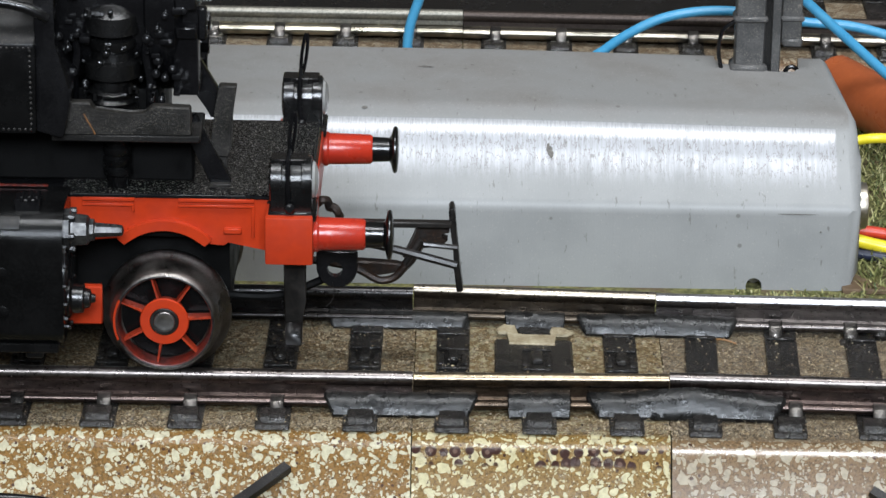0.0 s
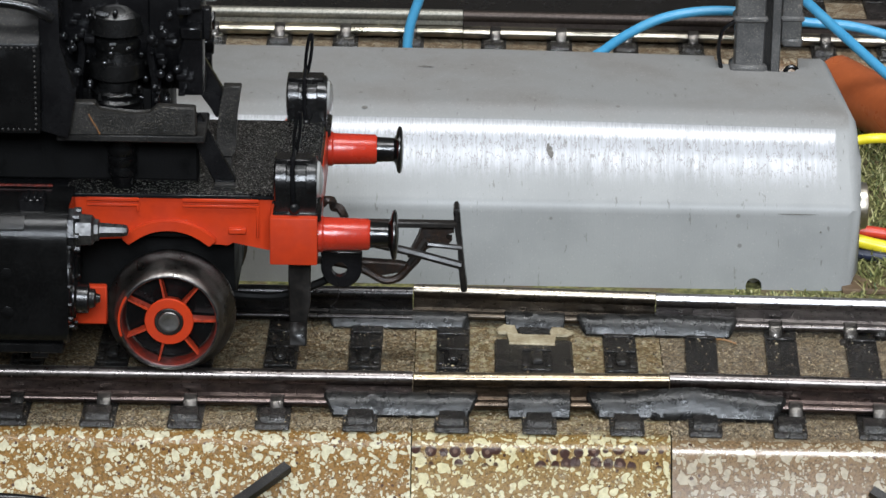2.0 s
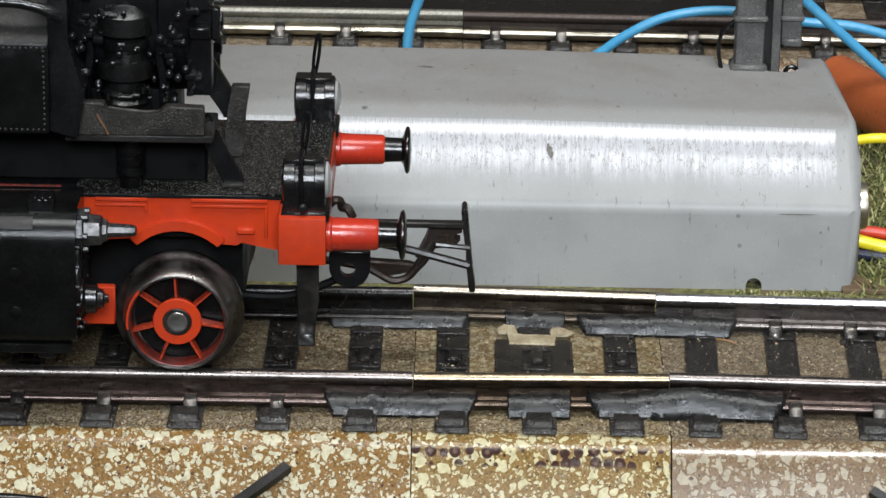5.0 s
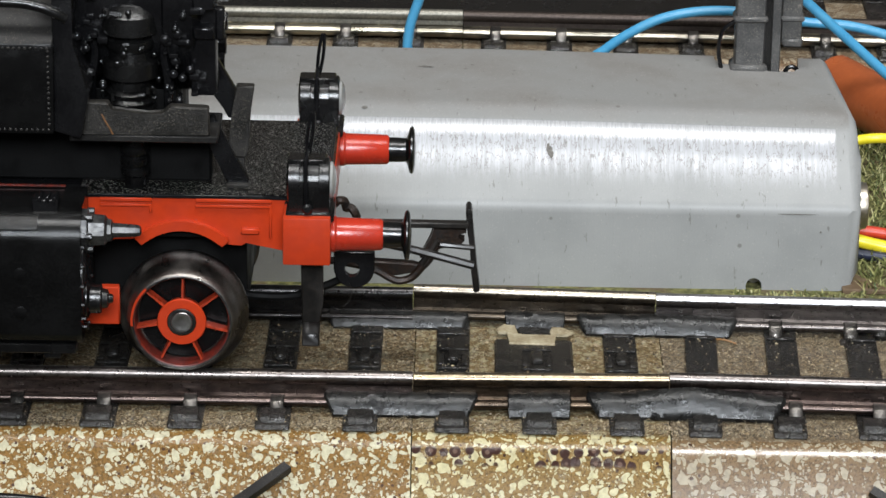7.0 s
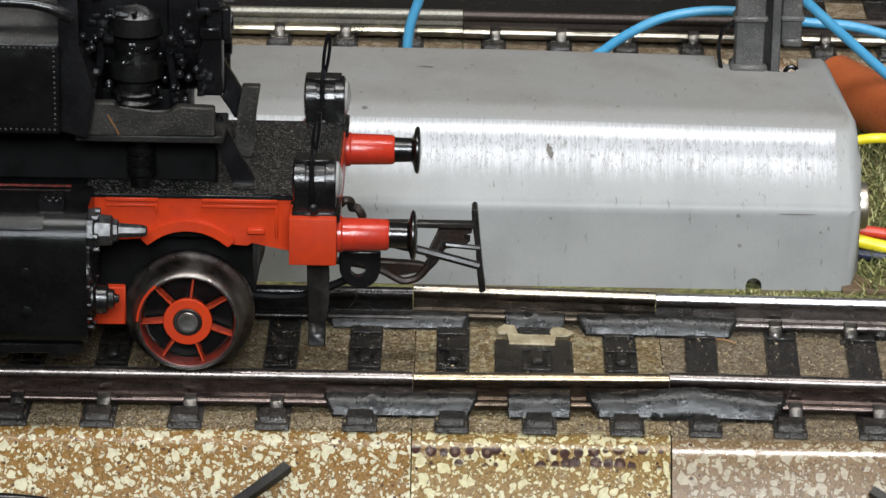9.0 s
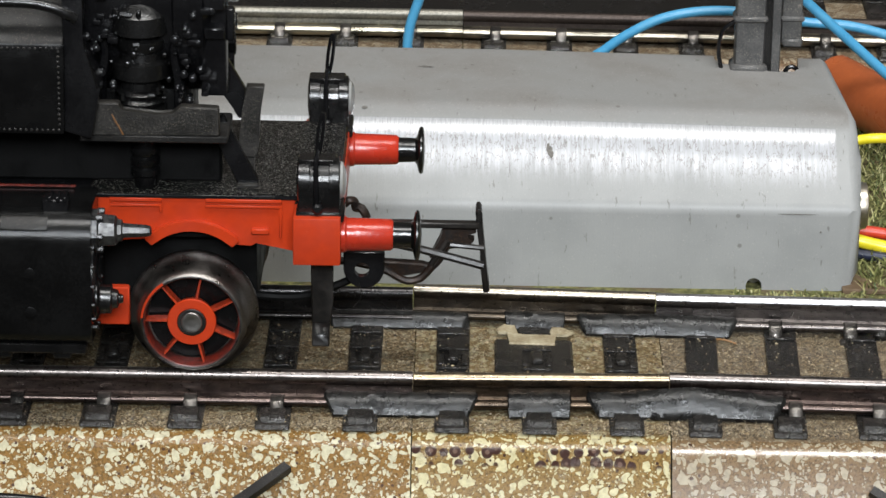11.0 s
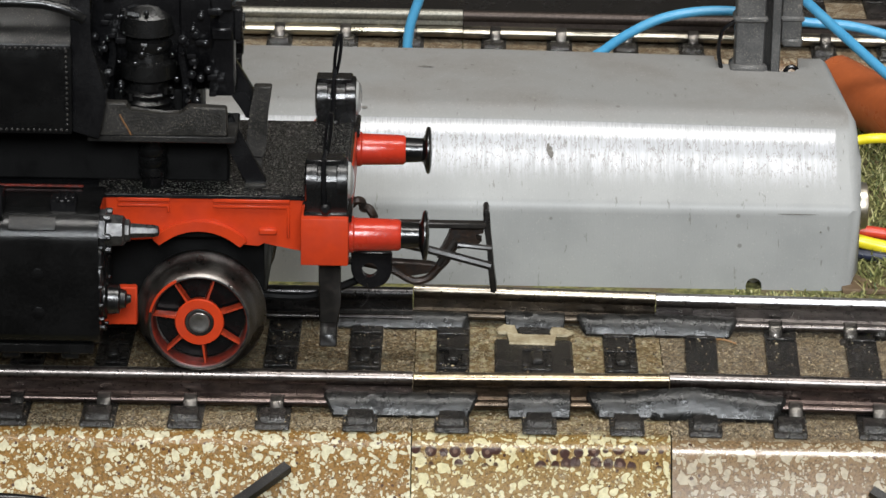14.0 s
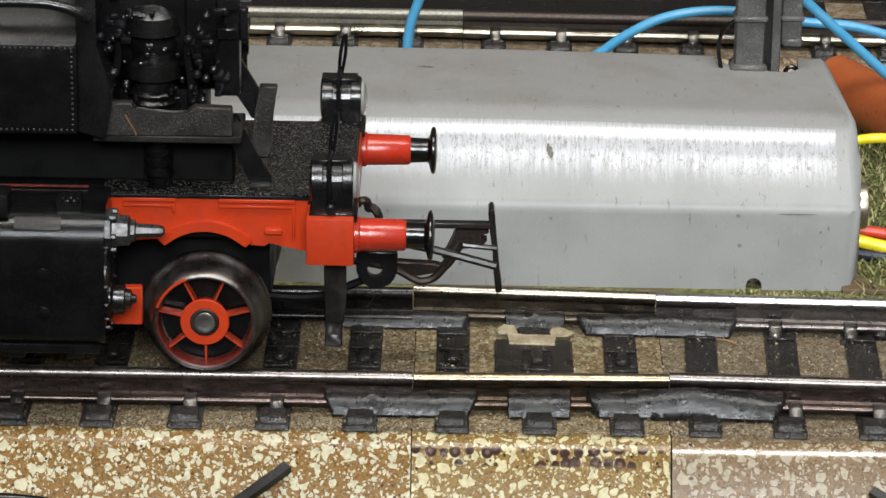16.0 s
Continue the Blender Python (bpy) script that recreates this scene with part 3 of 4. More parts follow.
sleeve(left, -9.0, 2.5, -9.75, -9.65, 0.88, 0.0, 1, 0.9)
sleeve(left, -9.6, 1.9, 8.6, 8.6, 0.66, 0.0, 2)
sleeve(middle, 5.3, 10.3, -9.6, -9.5, 0.92, 0.0, 3, 0.1)
sleeve(middle, 5.2, 10.2, 8.9, 8.5, 0.72, 0.0, 4, 0.2)
sleeve(right, 12.1, 27.0, -9.3, -9.4, 0.92, 0.35, 5, 1.2)
sleeve(right, 11.6, 24.4, 8.0, 7.7, 0.80, 0.1, 6, 0.8)

# the open fixing in the middle section, with its pale cut-out tongue
bm = box(B(), 4.3, 10.8, -3.0, 5.4, -3.26, -2.86, 0.2, 1)
part("cover_plate", bm, SLEEPER, middle, "black plate with a pale cut edge")
bm = prism(B(), [(4.5, 7.3), (4.6, 6.4), (5.4, 6.5), (5.5, 4.1), (9.35, 3.95), (9.45, 6.2), (10.4, 6.0), (11.0, 6.6), (10.2, 7.6), (9.2, 8.2), (8.9, 6.0), (6.2, 6.1), (6.0, 8.6), (5.2, 8.5)], "z", -2.95, -2.72, 0.06, 1)
part("tongue", bm, TONGUE, middle, "pale bare cut-out tongue")
bm = box(B(), 6.3, 8.8, 6.2, 8.4, -3.1, -2.80, 0.12, 1)
part("spring_tab", bm, SLEEPER, middle)


def fibres(count, seed):
    """Lint and straw-coloured hairs lying on the trackbed."""
    rng = random.Random(seed)
    bm = B()
    for _ in range(count):
        x, y = rng.uniform(-36, 38), rng.choice((rng.uniform(-7.5, 7.5), rng.gauss(-11.6, 0.8), rng.gauss(6.8, 0.8)))
        a, l = rng.uniform(0, 6.28), rng.uniform(0.25, 1.1)
        p = Vector((x, y, -3.22))
        d = Vector((math.cos(a), math.sin(a), 0)) * l
        side = Vector((-d.y, d.x, 0)) * rng.uniform(-0.4, 0.4)
        tube(bm, [p, p + d * 0.5 + side + Vector((0, 0, rng.uniform(0.05, 0.35))), p + d + Vector((0, 0, 0.02))], rng.uniform(0.008, 0.02), 3)
    me = bpy.data.meshes.new("lint")
    bmesh.ops.scale(bm, verts=bm.verts, vec=(K, K, K))
    bm.to_mesh(me)
    bm.free()
    me.materials.append(surface("straw_lint", (0.20, 0.16, 0.10), (0.36, 0.30, 0.20), 0.7, grain=1))
    return tagged(new("lint", me), "straw-coloured lint and hairs on the trackbed", "lint", kind="stuff")


fibres(1900, 3)


def grit(count, seed):
    """Loose grains of ballast dust on the trackbed and on the sleepers."""
    rng = random.Random(seed)
    tops = [(-119.5 + 2.2 + 6.93 * i) for i in range(17)] + [0.85, 7.8, 14.75] + [21.4 + 6.72 * i for i in range(13)]
    verts, faces = [], []
    for _ in range(count):
        x, y = rng.uniform(-38, 39), rng.choice((rng.uniform(-13.0, 9.0), rng.gauss(-12.0, 0.7), rng.uniform(-8, 7)))
        if y < -13.3:
            continue
        on = any(abs(x - c) < 1.3 for c in tops)
        if on and rng.random() < 0.75:
            continue
        r = rng.uniform(0.03, 0.11) * (1.0 if not on else 0.75) + (0.08 if rng.random() < 0.06 else 0)
        z = -2.86 if on and abs(y) < 12.9 else -3.25
        k = len(verts)
        a = rng.uniform(0, 6.28)
        c, s = math.cos(a) * r, math.sin(a) * r
        f, g = rng.uniform(0.6, 1.4), rng.uniform(0.5, 1.1)
        for p in ((c * f, s * f, 0), (-s, c, 0), (-c * f, -s * f, 0), (s, -c, 0), (0, 0, r * g), (0, 0, -r * 0.4)):
            verts.append(((x + p[0]) * K, (y + p[1]) * K, (z + p[2]) * K))
        for i in range(4):
            j = (i + 1) % 4
            faces += [(k + i, k + j, k + 4), (k + j, k + i, k + 5)]
    me = bpy.data.meshes.new("grit")
    me.from_pydata(verts, [], faces)
    n = Nodes("ballast_grit")
    g = n.t.nodes.new("ShaderNodeNewGeometry")
    r = n.t.nodes.new("ShaderNodeValToRGB")
    for pos, c in ((0.0, (0.02, 0.015, 0.010)), (0.4, (0.10, 0.07, 0.04)), (0.75, (0.28, 0.21, 0.12)), (1.0, (0.40, 0.34, 0.23))):
        e = r.color_ramp.elements.new(pos) if 0 < pos < 1 else r.color_ramp.elements[0 if pos == 0 else -1]
        e.color = (*c, 1)
    n.link(g.outputs["Random Per Island"], r.inputs["Fac"])
    me.materials.append(n.done(r.outputs["Color"], 0.45))
    return tagged(new("grit", me), "brown and pale grains of dust on the trackbed", "grit", kind="stuff")


grit(16000, 8)

# the track beyond
BACK_Y, BACK_Z = 98.0, 0.0
back = track(-150, 1.3, (88.6, 88.6), (106.0, 106.0), 0.0, BALLAST_BACK, "grey dusty tin track section farther back", (RAIL_BACK, RAIL_BROWN),
             [-149 + 6.9 * i for i in range(22)], True, [(-149 + 6.9 * i, -1) for i in range(14, 22)], BACK_Z, BACK_Y, profile=RAIL_PROFILE_BACK)
back_b = track(1.3, 150, (88.4, 86.0), (105.6, 103.4), radians(-1.0), BALLAST_BACK, "grey dusty tin track section farther back", (RAIL_BACK_DARK, RAIL),
               [4.7 + 6.9 * i for i in range(21)], True, [(4.7 + 6.9 * i, -1) for i in range(8)], BACK_Z, BACK_Y - 1.2, profile=RAIL_PROFILE_BACK)

# no plate is known here; added black strip for the dark gap
bm = box(B(), -150, 33, 89.9, 103.5, -3.0, -1.2, 0.3, 1)
solid("infill_plate", bm, BLACK_SMOOTH, "added black strip filling the dark gap between the farther rails", "plate")

# ---- grey casing ----
casing = thing("signal_casing", -10, 42, GROUND, "grey lacquered metal casing with a rubbed shiny slope", "casing")
outline = [(30.4, GROUND), (30.4, -0.2), (34.1, 3.72), (36.5, 5.74), (38.6, 6.68), (54.0, 7.0), (55.6, 5.4), (56.5, GROUND)]
bm = prism(B(), outline, "x", -58, 37.5, 0.0)
ends = [f for f in bm.faces if len(f.verts) == len(outline)]
bmesh.ops.bevel(bm, geom=[e for f in ends for e in f.edges], offset=1.5, segments=4, profile=0.55, affect="EDGES", clamp_overlap=True)
folds = [e for e in bm.edges if e.calc_length() > 60 and all(v.co.z > GROUND + 1 for v in e.verts)]
bmesh.ops.bevel(bm, geom=folds, offset=0.7, segments=3, profile=0.6, affect="EDGES", clamp_overlap=True)
for v in bm.verts:
    if v.co.x > 33:
        v.co.x -= max(0.0, v.co.y - 38) * 0.078 + (0.35 if v.co.z < -7 else 0.0)
for x in (5, 20):
    bmesh.ops.bisect_plane(bm, geom=bm.verts[:] + bm.edges[:] + bm.faces[:], plane_co=(x, 0, 0), plane_no=(1, 0, 0))
for v in bm.verts:
    v.co.z -= max(0.0, v.co.x - 5) * 0.014 * min(1.0, max(0.0, (v.co.z - 0.5) / 4))
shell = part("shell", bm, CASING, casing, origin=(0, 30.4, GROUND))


def cut(ob, cutter):
    """Take the cutter's shape away from a mesh."""
    me = bpy.data.meshes.new("cutter")
    bmesh.ops.recalc_face_normals(cutter, faces=cutter.faces)
    bmesh.ops.scale(cutter, verts=cutter.verts, vec=(K, K, K))
    cutter.to_mesh(me)
    cutter.free()
    tool = new("cutter", me)
    mod = ob.modifiers.new("notch", "BOOLEAN")
    mod.operation, mod.object, mod.solver = "DIFFERENCE", tool, "EXACT"
    bpy.context.view_layer.update()
    done = bpy.data.meshes.new_from_object(ob.evaluated_get(bpy.context.evaluated_depsgraph_get()))
    ob.modifiers.clear()
    ob.data = done
    bpy.data.objects.remove(tool)


notch = B()
prism(notch, [(27.3, -8.6)] + arc(28.0, -7.6, 0.72, 180, 0, 10) + [(28.7, -8.6)], "y", 29.5, 34.0)
cut(shell, notch)
notch = B()
prism(notch, [(25.2, 58), (25.2, 52.6), (25.9, 51.4), (28.6, 51.0), (30.2, 49.6), (32.4, 49.5), (33.0, 50.6), (33.5, 58)], "z", 4.6, 8.5)
cut(shell, notch)
bm = lathe(B(), [(-0.6, 0.55), (0.0, 0.6), (0.15, 0.5), (0.2, 0.2)], (28.1, 32.6, -7.4), "y", 16)
part("screw", bm, STEEL, casing)
bm = lathe(B(), [(0, 2.1), (0.8, 2.2), (1.2, 2.1), (1.35, 1.6), (1.2, 1.2), (0.7, 1.1)], (37.2, 36.0, -1.75), "x", 32)
part("socket_ring", bm, BRASS, casing, "dull nickel ring")
bm = prism(B(), [(36.0, 29.6), (40.6, 29.6), (37.6, 33.6), (36.0, 33.6)], "z", GROUND, GROUND + 0.5, 0.1, 1)
part("base_flange", bm, WOODEN, casing, "brown flange under the casing")

def smudge(x, y, z, nx, nz, w, h, turn, material=None):
    """A flat scab of dirt on the casing."""
    rng = random.Random(int(x * 10) + 7)
    n = Vector((0, nx, nz)).normalized()
    a, b = Vector((1, 0, 0)), n.cross(Vector((1, 0, 0)))
    ring = []
    bm = B()
    for k in range(14):
        t = 2 * math.pi * k / 14
        u, v = w * math.cos(t) * rng.uniform(0.7, 1.15), h * math.sin(t) * rng.uniform(0.7, 1.15)
        u, v = u * math.cos(turn) - v * math.sin(turn), u * math.sin(turn) + v * math.cos(turn)
        ring.append(bm.verts.new(Vector((x, y, z)) + a * u + b * v + n * 0.02))
    top = bm.verts.new(Vector((x, y, z)) + n * 0.05)
    for k in range(14):
        bm.faces.new((ring[k], ring[(k + 1) % 14], top))
    return part("smudge", bm, SMUDGE, casing)


SMUDGE = surface("dark_dirt", (0.09, 0.085, 0.075), (0.16, 0.15, 0.135), 0.7, grain=6, bump=0.02)
smudge(9.3, 34.08, 3.66, -1, 1, 0.32, 0.62, 0.2)
smudge(9.15, 34.55, 4.07, -1, 1, 0.12, 0.3, -0.3)
smudge(-2.2, 48.2, 6.91, 0, 1, 0.75, 0.22, -0.15)
smudge(-7.6, 37.7, 6.35, -0.4, 1, 0.32, 0.18, 0.1)
smudge(2.2, 48.9, 6.92, 0, 1, 0.14, 0.14, 0)
smudge(31.5, 30.38, -0.62, -1, 0.05, 1.9, 0.05, 0.0)
smudge(32.5, 31.1, 0.36, -1, 1, 0.22, 0.12, 0.2)
smudge(33.8, 30.38, -2.3, -1, 0, 0.10, 0.10, 0)

# ---- signal mast ----
mast = thing("signal_mast", 29, 50, 5, "dark grey plastic signal mast base with raised beads", "signal mast")
bm = box(B(), 26.9, 29.7, 50.0, 51.9, 4.7, 40, 0.15, 1)
part("post", bm, GREY_MAST, mast)
bm = box(B(), 30.3, 31.2, 50.2, 51.7, 4.7, 40, 0.1, 1)
part("flange", bm, GREY_MAST, mast)
bm = box(B(), 29.7, 30.3, 50.6, 51.6, 4.7, 40, 0.0)
part("web", bm, BLACK_DULL, mast)
bm = box(B(), 26.7, 29.9, 49.7, 52.2, 11.2, 11.8, 0.2, 1)
part("bead", bm, GREY_MAST, mast)
bm = box(B(), 26.5, 30.0, 49.5, 52.3, 4.6, 7.1, 0.3, 1)
part("foot", bm, GREY_MAST, mast)
bm = box(B(), 31.2, 33.1, 49.9, 52.1, 9.0, 40, 0.3, 2)
box(bm, 31.3, 33.2, 49.7, 52.3, 8.9, 9.7, 0.2, 1)
box(bm, 31.1, 33.3, 49.7, 52.3, 11.4, 11.9, 0.15, 1)
part("drive_rod_guide", bm, GREY_MAST, mast)
bm = tube(B(), smooth_path([(26.0, 50.3, 5.5), (25.4, 50.3, 8), (25.7, 50.3, 10.2), (27.0, 50.3, 11.4)]), 0.2, 8)
part("wire_hook", bm, BLACK, mast)
bm = tube(B(), smooth_path([(31.9, 50.6, 4.9), (31.8, 50.7, 6.2), (32.3, 50.7, 6.7), (32.9, 50.7, 6.4), (33.1, 50.7, 5.6)], 6), 0.22, 8)
part("wire_curl", bm, BLACK, mast, "curled black wire end")


# ---- wires ----
def wire(points, r, material, label, category="wire", name="wire"):
    bm = tube(B(), smooth_path(points, 8), r, 12)
    return solid(name, bm, material, label, category, "loose wires" if name == "wire" else "")


wire([(-2.8, 66.0, 9.4), (-3.1, 66.0, 8.0), (-3.6, 66.0, 6.5), (-4.0, 66.0, 5.0), (-4.2, 66.0, 3.3), (-4.2, 66.0, 2.1), (-4.7, 66.0, -4.5), (-7.0, 66.0, -7.5), (-12.0, 66.0, -7.5)], 0.5, BLUE, "blue insulated wire bending down behind the casing")
wire([(6.0, 66.0, -7.5), (9.0, 68.0, -4.0), (13.8, 70.0, 0.5), (15.4, 70.0, 1.8), (17.7, 70.0, 3.5), (21.0, 70.0, 5.2), (24.6, 70.0, 6.0), (28.3, 70.0, 6.1), (31.7, 70.0, 5.7), (35.4, 70.0, 5.1), (39.6, 70.0, 4.8), (43.5, 70.0, 3.9), (46.5, 70.0, 2.6), (52.0, 70.0, -2.0), (58.0, 68.0, -7.5)], 0.5, BLUE, "blue insulated wire arching behind the mast")
wire([(32.5, 57.0, 12.8), (34.2, 57.0, 11.1), (37.1, 57.0, 8.5), (42.1, 57.0, 4.1), (44.5, 57.0, 2.2), (49.0, 60.0, -5.0), (54.0, 64.0, -7.5)], 0.5, BLUE, "blue insulated wire falling from the mast")
wire([(35, 39, -5.6), (38.0, 38.2, -6.0), (40.4, 38, -6.5), (44, 37.5, -7.1), (52, 37, -7.4)], 0.62, YELLOW, "yellow insulated wire leaving the casing")
wire([(35, 40, -4.8), (38.0, 39.4, -5.4), (40.6, 39.3, -5.7), (46, 39, -6.6), (53, 39, -7.4)], 0.55, RED_WIRE, "red insulated wire leaving the casing")
wire([(35, 38.6, -7.0), (39, 37.6, -7.2), (44, 36.6, -7.5), (52, 36.2, -7.5)], 0.5, DARK_WIRE, "dark blue insulated wire leaving the casing")
wire([(36, 55, -3.0), (39, 57, -2.9), (42.5, 57, -2.5), (48, 59, -4), (56, 60, -7.5)], 0.5, YELLOW, "yellow insulated wire leaving the casing")
bm = B()
ax = Vector((1.0, -1.75, -0.06)).normalized()
tube(bm, [Vector((39.6, 79.5, -4.3)) + ax * d for d in (0, 0.25, 0.5, 8, 16, 24, 32)], lambda t: 2.75 if t == 0 else 3.0, 32)
solid("brown_tube", bm, RUST_BROWN, "thick reddish-brown plastic tube lying on the board", "tube")

# ---- black sticks before the track ----
bm = tube(B(), [(-12.0, -15.75, -5.35), (-12.15, -15.9, -5.45), (-15.1, -18.6, -6.7), (-18.0, -21.4, -7.6)], 0.55, 4)
solid("black_peg", bm, BLACK_DULL, "black plastic peg leaning on the ballast slope", "peg")
bm = tube(B(), smooth_path([(-46, -18.9, -7.3), (-38, -18.7, -7.2), (-34, -18.7, -7.15), (-31, -18.9, -7.3), (-28, -19.6, -7.5), (-25, -20.6, -7.55)]), 0.45, 10)
solid("black_wire", bm, BLACK, "black wire lying along the foot of the track", "wire")
bm = tube(B(), [(33.8, -17.0, -6.0), (34.0, -17.1, -6.1), (36.5, -18.9, -7.0), (38.5, -20.4, -7.6)], 0.5, 4)
solid("black_peg", bm, BLACK_DULL, "short black plastic peg leaning on the ballast slope", "peg")
bm = lathe(B(), [(-0.45, 0.3), (-0.3, 0.6), (0.1, 0.7), (0.4, 0.45), (0.5, 0.15)], (36.9, 7.4, -2.8), "z", 12)
solid("pebble", bm, SLEEPER, "small dark lump lying on the trackbed", "pebble")
bm = tube(B(), smooth_path([(22.7, 6.5, -3.1), (23.6, 6.0, -2.9), (24.6, 5.7, -3.1)], 5), 0.09, 6)
solid("straw", bm, surface("orange_straw", (0.25, 0.13, 0.05), (0.18, 0.10, 0.04), 0.6, grain=3), "short orange straw lying on the trackbed", "straw")

# ---- locomotive ----
HUB = Vector((-22.0, -10.3, 4.55))
loco = thing("steam_locomotive", -22, 0, 0, "black and red model steam locomotive front end on the track", "model locomotive")

# frame and footplate
def frame_outline(z):
    return [(-29.6, z), (-13.3, z), (-13.3, 10.25), (-14.0, 10.3), (-17.0, 11.0), (-17.3, 10.6), (-18.5, 10.75)] + arc(-22.0, 7.55, 4.6, 44, 128, 12) + [(-26.0, 11.1), (-27.6, 11.0), (-29.6, 10.8)]


bm = prism(B(), frame_outline(14.62), "y", -9.2, -8.4, 0.08, 1)
frame_plate = part("frame_plate", bm, RED, loco)
for x0, x1, z0 in ((-28.4, -24.3, 14.0), (-20.9, -14.9, 12.0)):
    bm = box(B(), x0, x1, -9.4, -9.15, 13.85, 14.1, 0.06, 1)
    box(bm, x1 - 0.22, x1, -9.4, -9.15, z0 - 0.6, 13.95, 0.06, 1)
    box(bm, x0, x1, -9.45, -9.15, 14.3, 14.6, 0.06, 1)
    part("rib", bm, RED, frame_plate)
bm = prism(B(), arc(-22.0, 7.55, 5.25, 44, 135, 14) + arc(-22.0, 7.55, 4.45, 135, 44, 14), "y", -9.75, -9.0, 0.08, 1)
part("splasher_rim", bm, RED, frame_plate)
bm = box(B(), -17.3, -15.9, -9.6, -9.1, 11.75, 12.2, 0.08, 1)
part("lug", bm, RED, frame_plate)
bm = prism(B(), frame_outline(14.62), "y", 8.4, 9.2, 0.08, 1)
part("frame_plate", bm, RED, loco)
bm = box(B(), -60, -14.2, -8.3, 8.3, 10.9, 14.5, 0.2, 1)
part("inner_frame", bm, BLACK_MATT, loco)
bm = box(B(), -60, -10.4, -9.35, 8.7, 14.55, 14.9, 0.08, 1)
part("running_plate", bm, BLACK, loco)
bm = box(B(), -30, -10.6, -9.2, 8.55, 14.88, 15.02, 0.05, 1)
part("tread_plate", bm, chequer_plate(), loco, "knurled black footplate")

# buffer beam
bm = box(B(), -13.9, -10.2, -12.6, 11.3, 10.4, 14.3, 0.15, 2)
part("buffer_beam", bm, RED, loco, "red buffer beam")
bm = box(B(), -13.9, -10.3, -9.4, 9.4, 13.9, 14.5, 0.1, 1)
part("beam_cap", bm, BLACK, loco)
for s in (-1, 1):
    c = (0, 10.0 * s, 12.1)
    bm = lathe(B(), [(-10.4, 1.45), (-9.9, 1.45), (-9.75, 1.32), (-6.35, 1.24), (-6.15, 1.1)], c, "x", 36)
    sock = part("buffer", bm, RED_GLOSS, loco, "red buffer sleeve with a black head")
    bm = lathe(B(), [(-6.3, 1.06), (-4.75, 1.0), (-4.6, 1.25), (-4.45, 1.85), (-4.32, 1.98), (-4.2, 1.98), (-4.08, 1.85), (-3.98, 1.2), (-3.93, 0.3)], c, "x", 40)
    part("buffer_head", bm, BLACK_GLOSS, sock, "black buffer head")

# lamps
for s, y, dx in ((-1, -10.0, 0.0), (1, 10.0, 0.0)):
    bm = prism(B(), [(-1.75, 14.1), (1.75, 14.1), (1.75, 16.5)] + [(1.75 * math.cos(radians(a)), 16.6 + 1.68 * math.sin(radians(a))) for a in range(0, 181, 15)] + [(-1.75, 16.5)], "x", -13.5, -10.3, 0.12, 2)
    for v in bm.verts:
        v.co.y += y
    box(bm, -13.7, -9.95, y - 1.95, y + 1.95, 13.75, 14.5, 0.12, 1)
    lantern = part("lantern", bm, BLACK_GLOSS, loco, "black lantern with a clear lens")
    bm = lathe(B(), [(-13.7, 1.2), (-13.6, 1.7), (-13.5, 1.8), (-12.7, 1.8), (-12.6, 1.68), (-11.2, 1.68), (-11.1, 1.84), (-10.4, 1.84), (-10.3, 1.6)], (0, y, 16.6), "x", 36)
    box(bm, -13.6, -10.6, y - 0.9, y + 0.9, 18.0, 18.52, 0.1, 1)
    part("barrel", bm, BLACK_GLOSS, lantern)
    bm = lathe(B(), [(-10.35, 1.5), (-10.1, 1.4), (-9.9, 1.0), (-9.82, 0.3)], (0, y, 16.6), "x", 32)
    part("lens", bm, LENS, lantern, "clear lamp lens")
    loop = [(-11.85 + 0.2 * math.cos(radians(k * 20)) + 0.2 * math.sin(radians(k * 20)), y - 0.3, 20.5 + 1.75 * math.sin(radians(k * 20))) for k in range(18)]
    bm = tube(B(), loop, 0.15, 8, closed=True)
    tube(bm, smooth_path([(-12.1, y - 0.6, 19.2), (-12.15, y - 1.6, 18.6), (-12.15, y - 2.05, 17.2), (-12.1, y - 1.95, 15.0)], 5), 0.2, 8)
    part("handrail", bm, BLACK, lantern, "thin black wire handle")
    bm = lathe(B(), [(-2.35, 0.25), (-2.2, 0.42), (-1.8, 0.42), (-1.6, 0.3)], (-12.0, y, 14.9), "y", 14)
    part("knob", bm, BLACK, lantern)

# coupler
RUSTY = surface("rusty_black_iron", (0.030, 0.017, 0.011), (0.012, 0.010, 0.009), 0.42, metal=0.3, grain=3, patch=0.8, dust=0.7, dust_colour=(0.11, 0.06, 0.03), bump=0.05)
bm = box(B(), -14, 0.6, -1.5, -0.6, 9.45, 9.95, 0.12, 1)
part("coupling_bar", bm, BLACK_METAL, loco)
bm = prism(B(), [(0.3, 10.75), (0.45, 11.0), (0.7, 11.0), (0.85, 10.7), (0.95, 9.3), (1.1, 7.8), (1.3, 5.9), (1.58, 3.9), (1.4, 3.75), (1.05, 3.75), (0.8, 5.8), (0.72, 7.4), (0.45, 9.2)], "y", -1.0, 0.9, 0.14, 2)
part("coupling_hoop", bm, BLACK_METAL, loco, "black coupling hoop standing upright")
bm = tube(B(), smooth_path([(-14, -1, 6.6), (-10, -1, 6.3), (-7.2, -1, 5.7), (-5.6, -1, 4.85), (-4.9, -1, 4.7), (-4.0, -1, 5.0), (-3.2, -1, 5.9), (-2.6, -1, 6.6), (-2.0, -1, 7.8)]), 0.34, 8)
part("coupling_hook", bm, RUSTY, loco, "bent rusty black coupling hook")
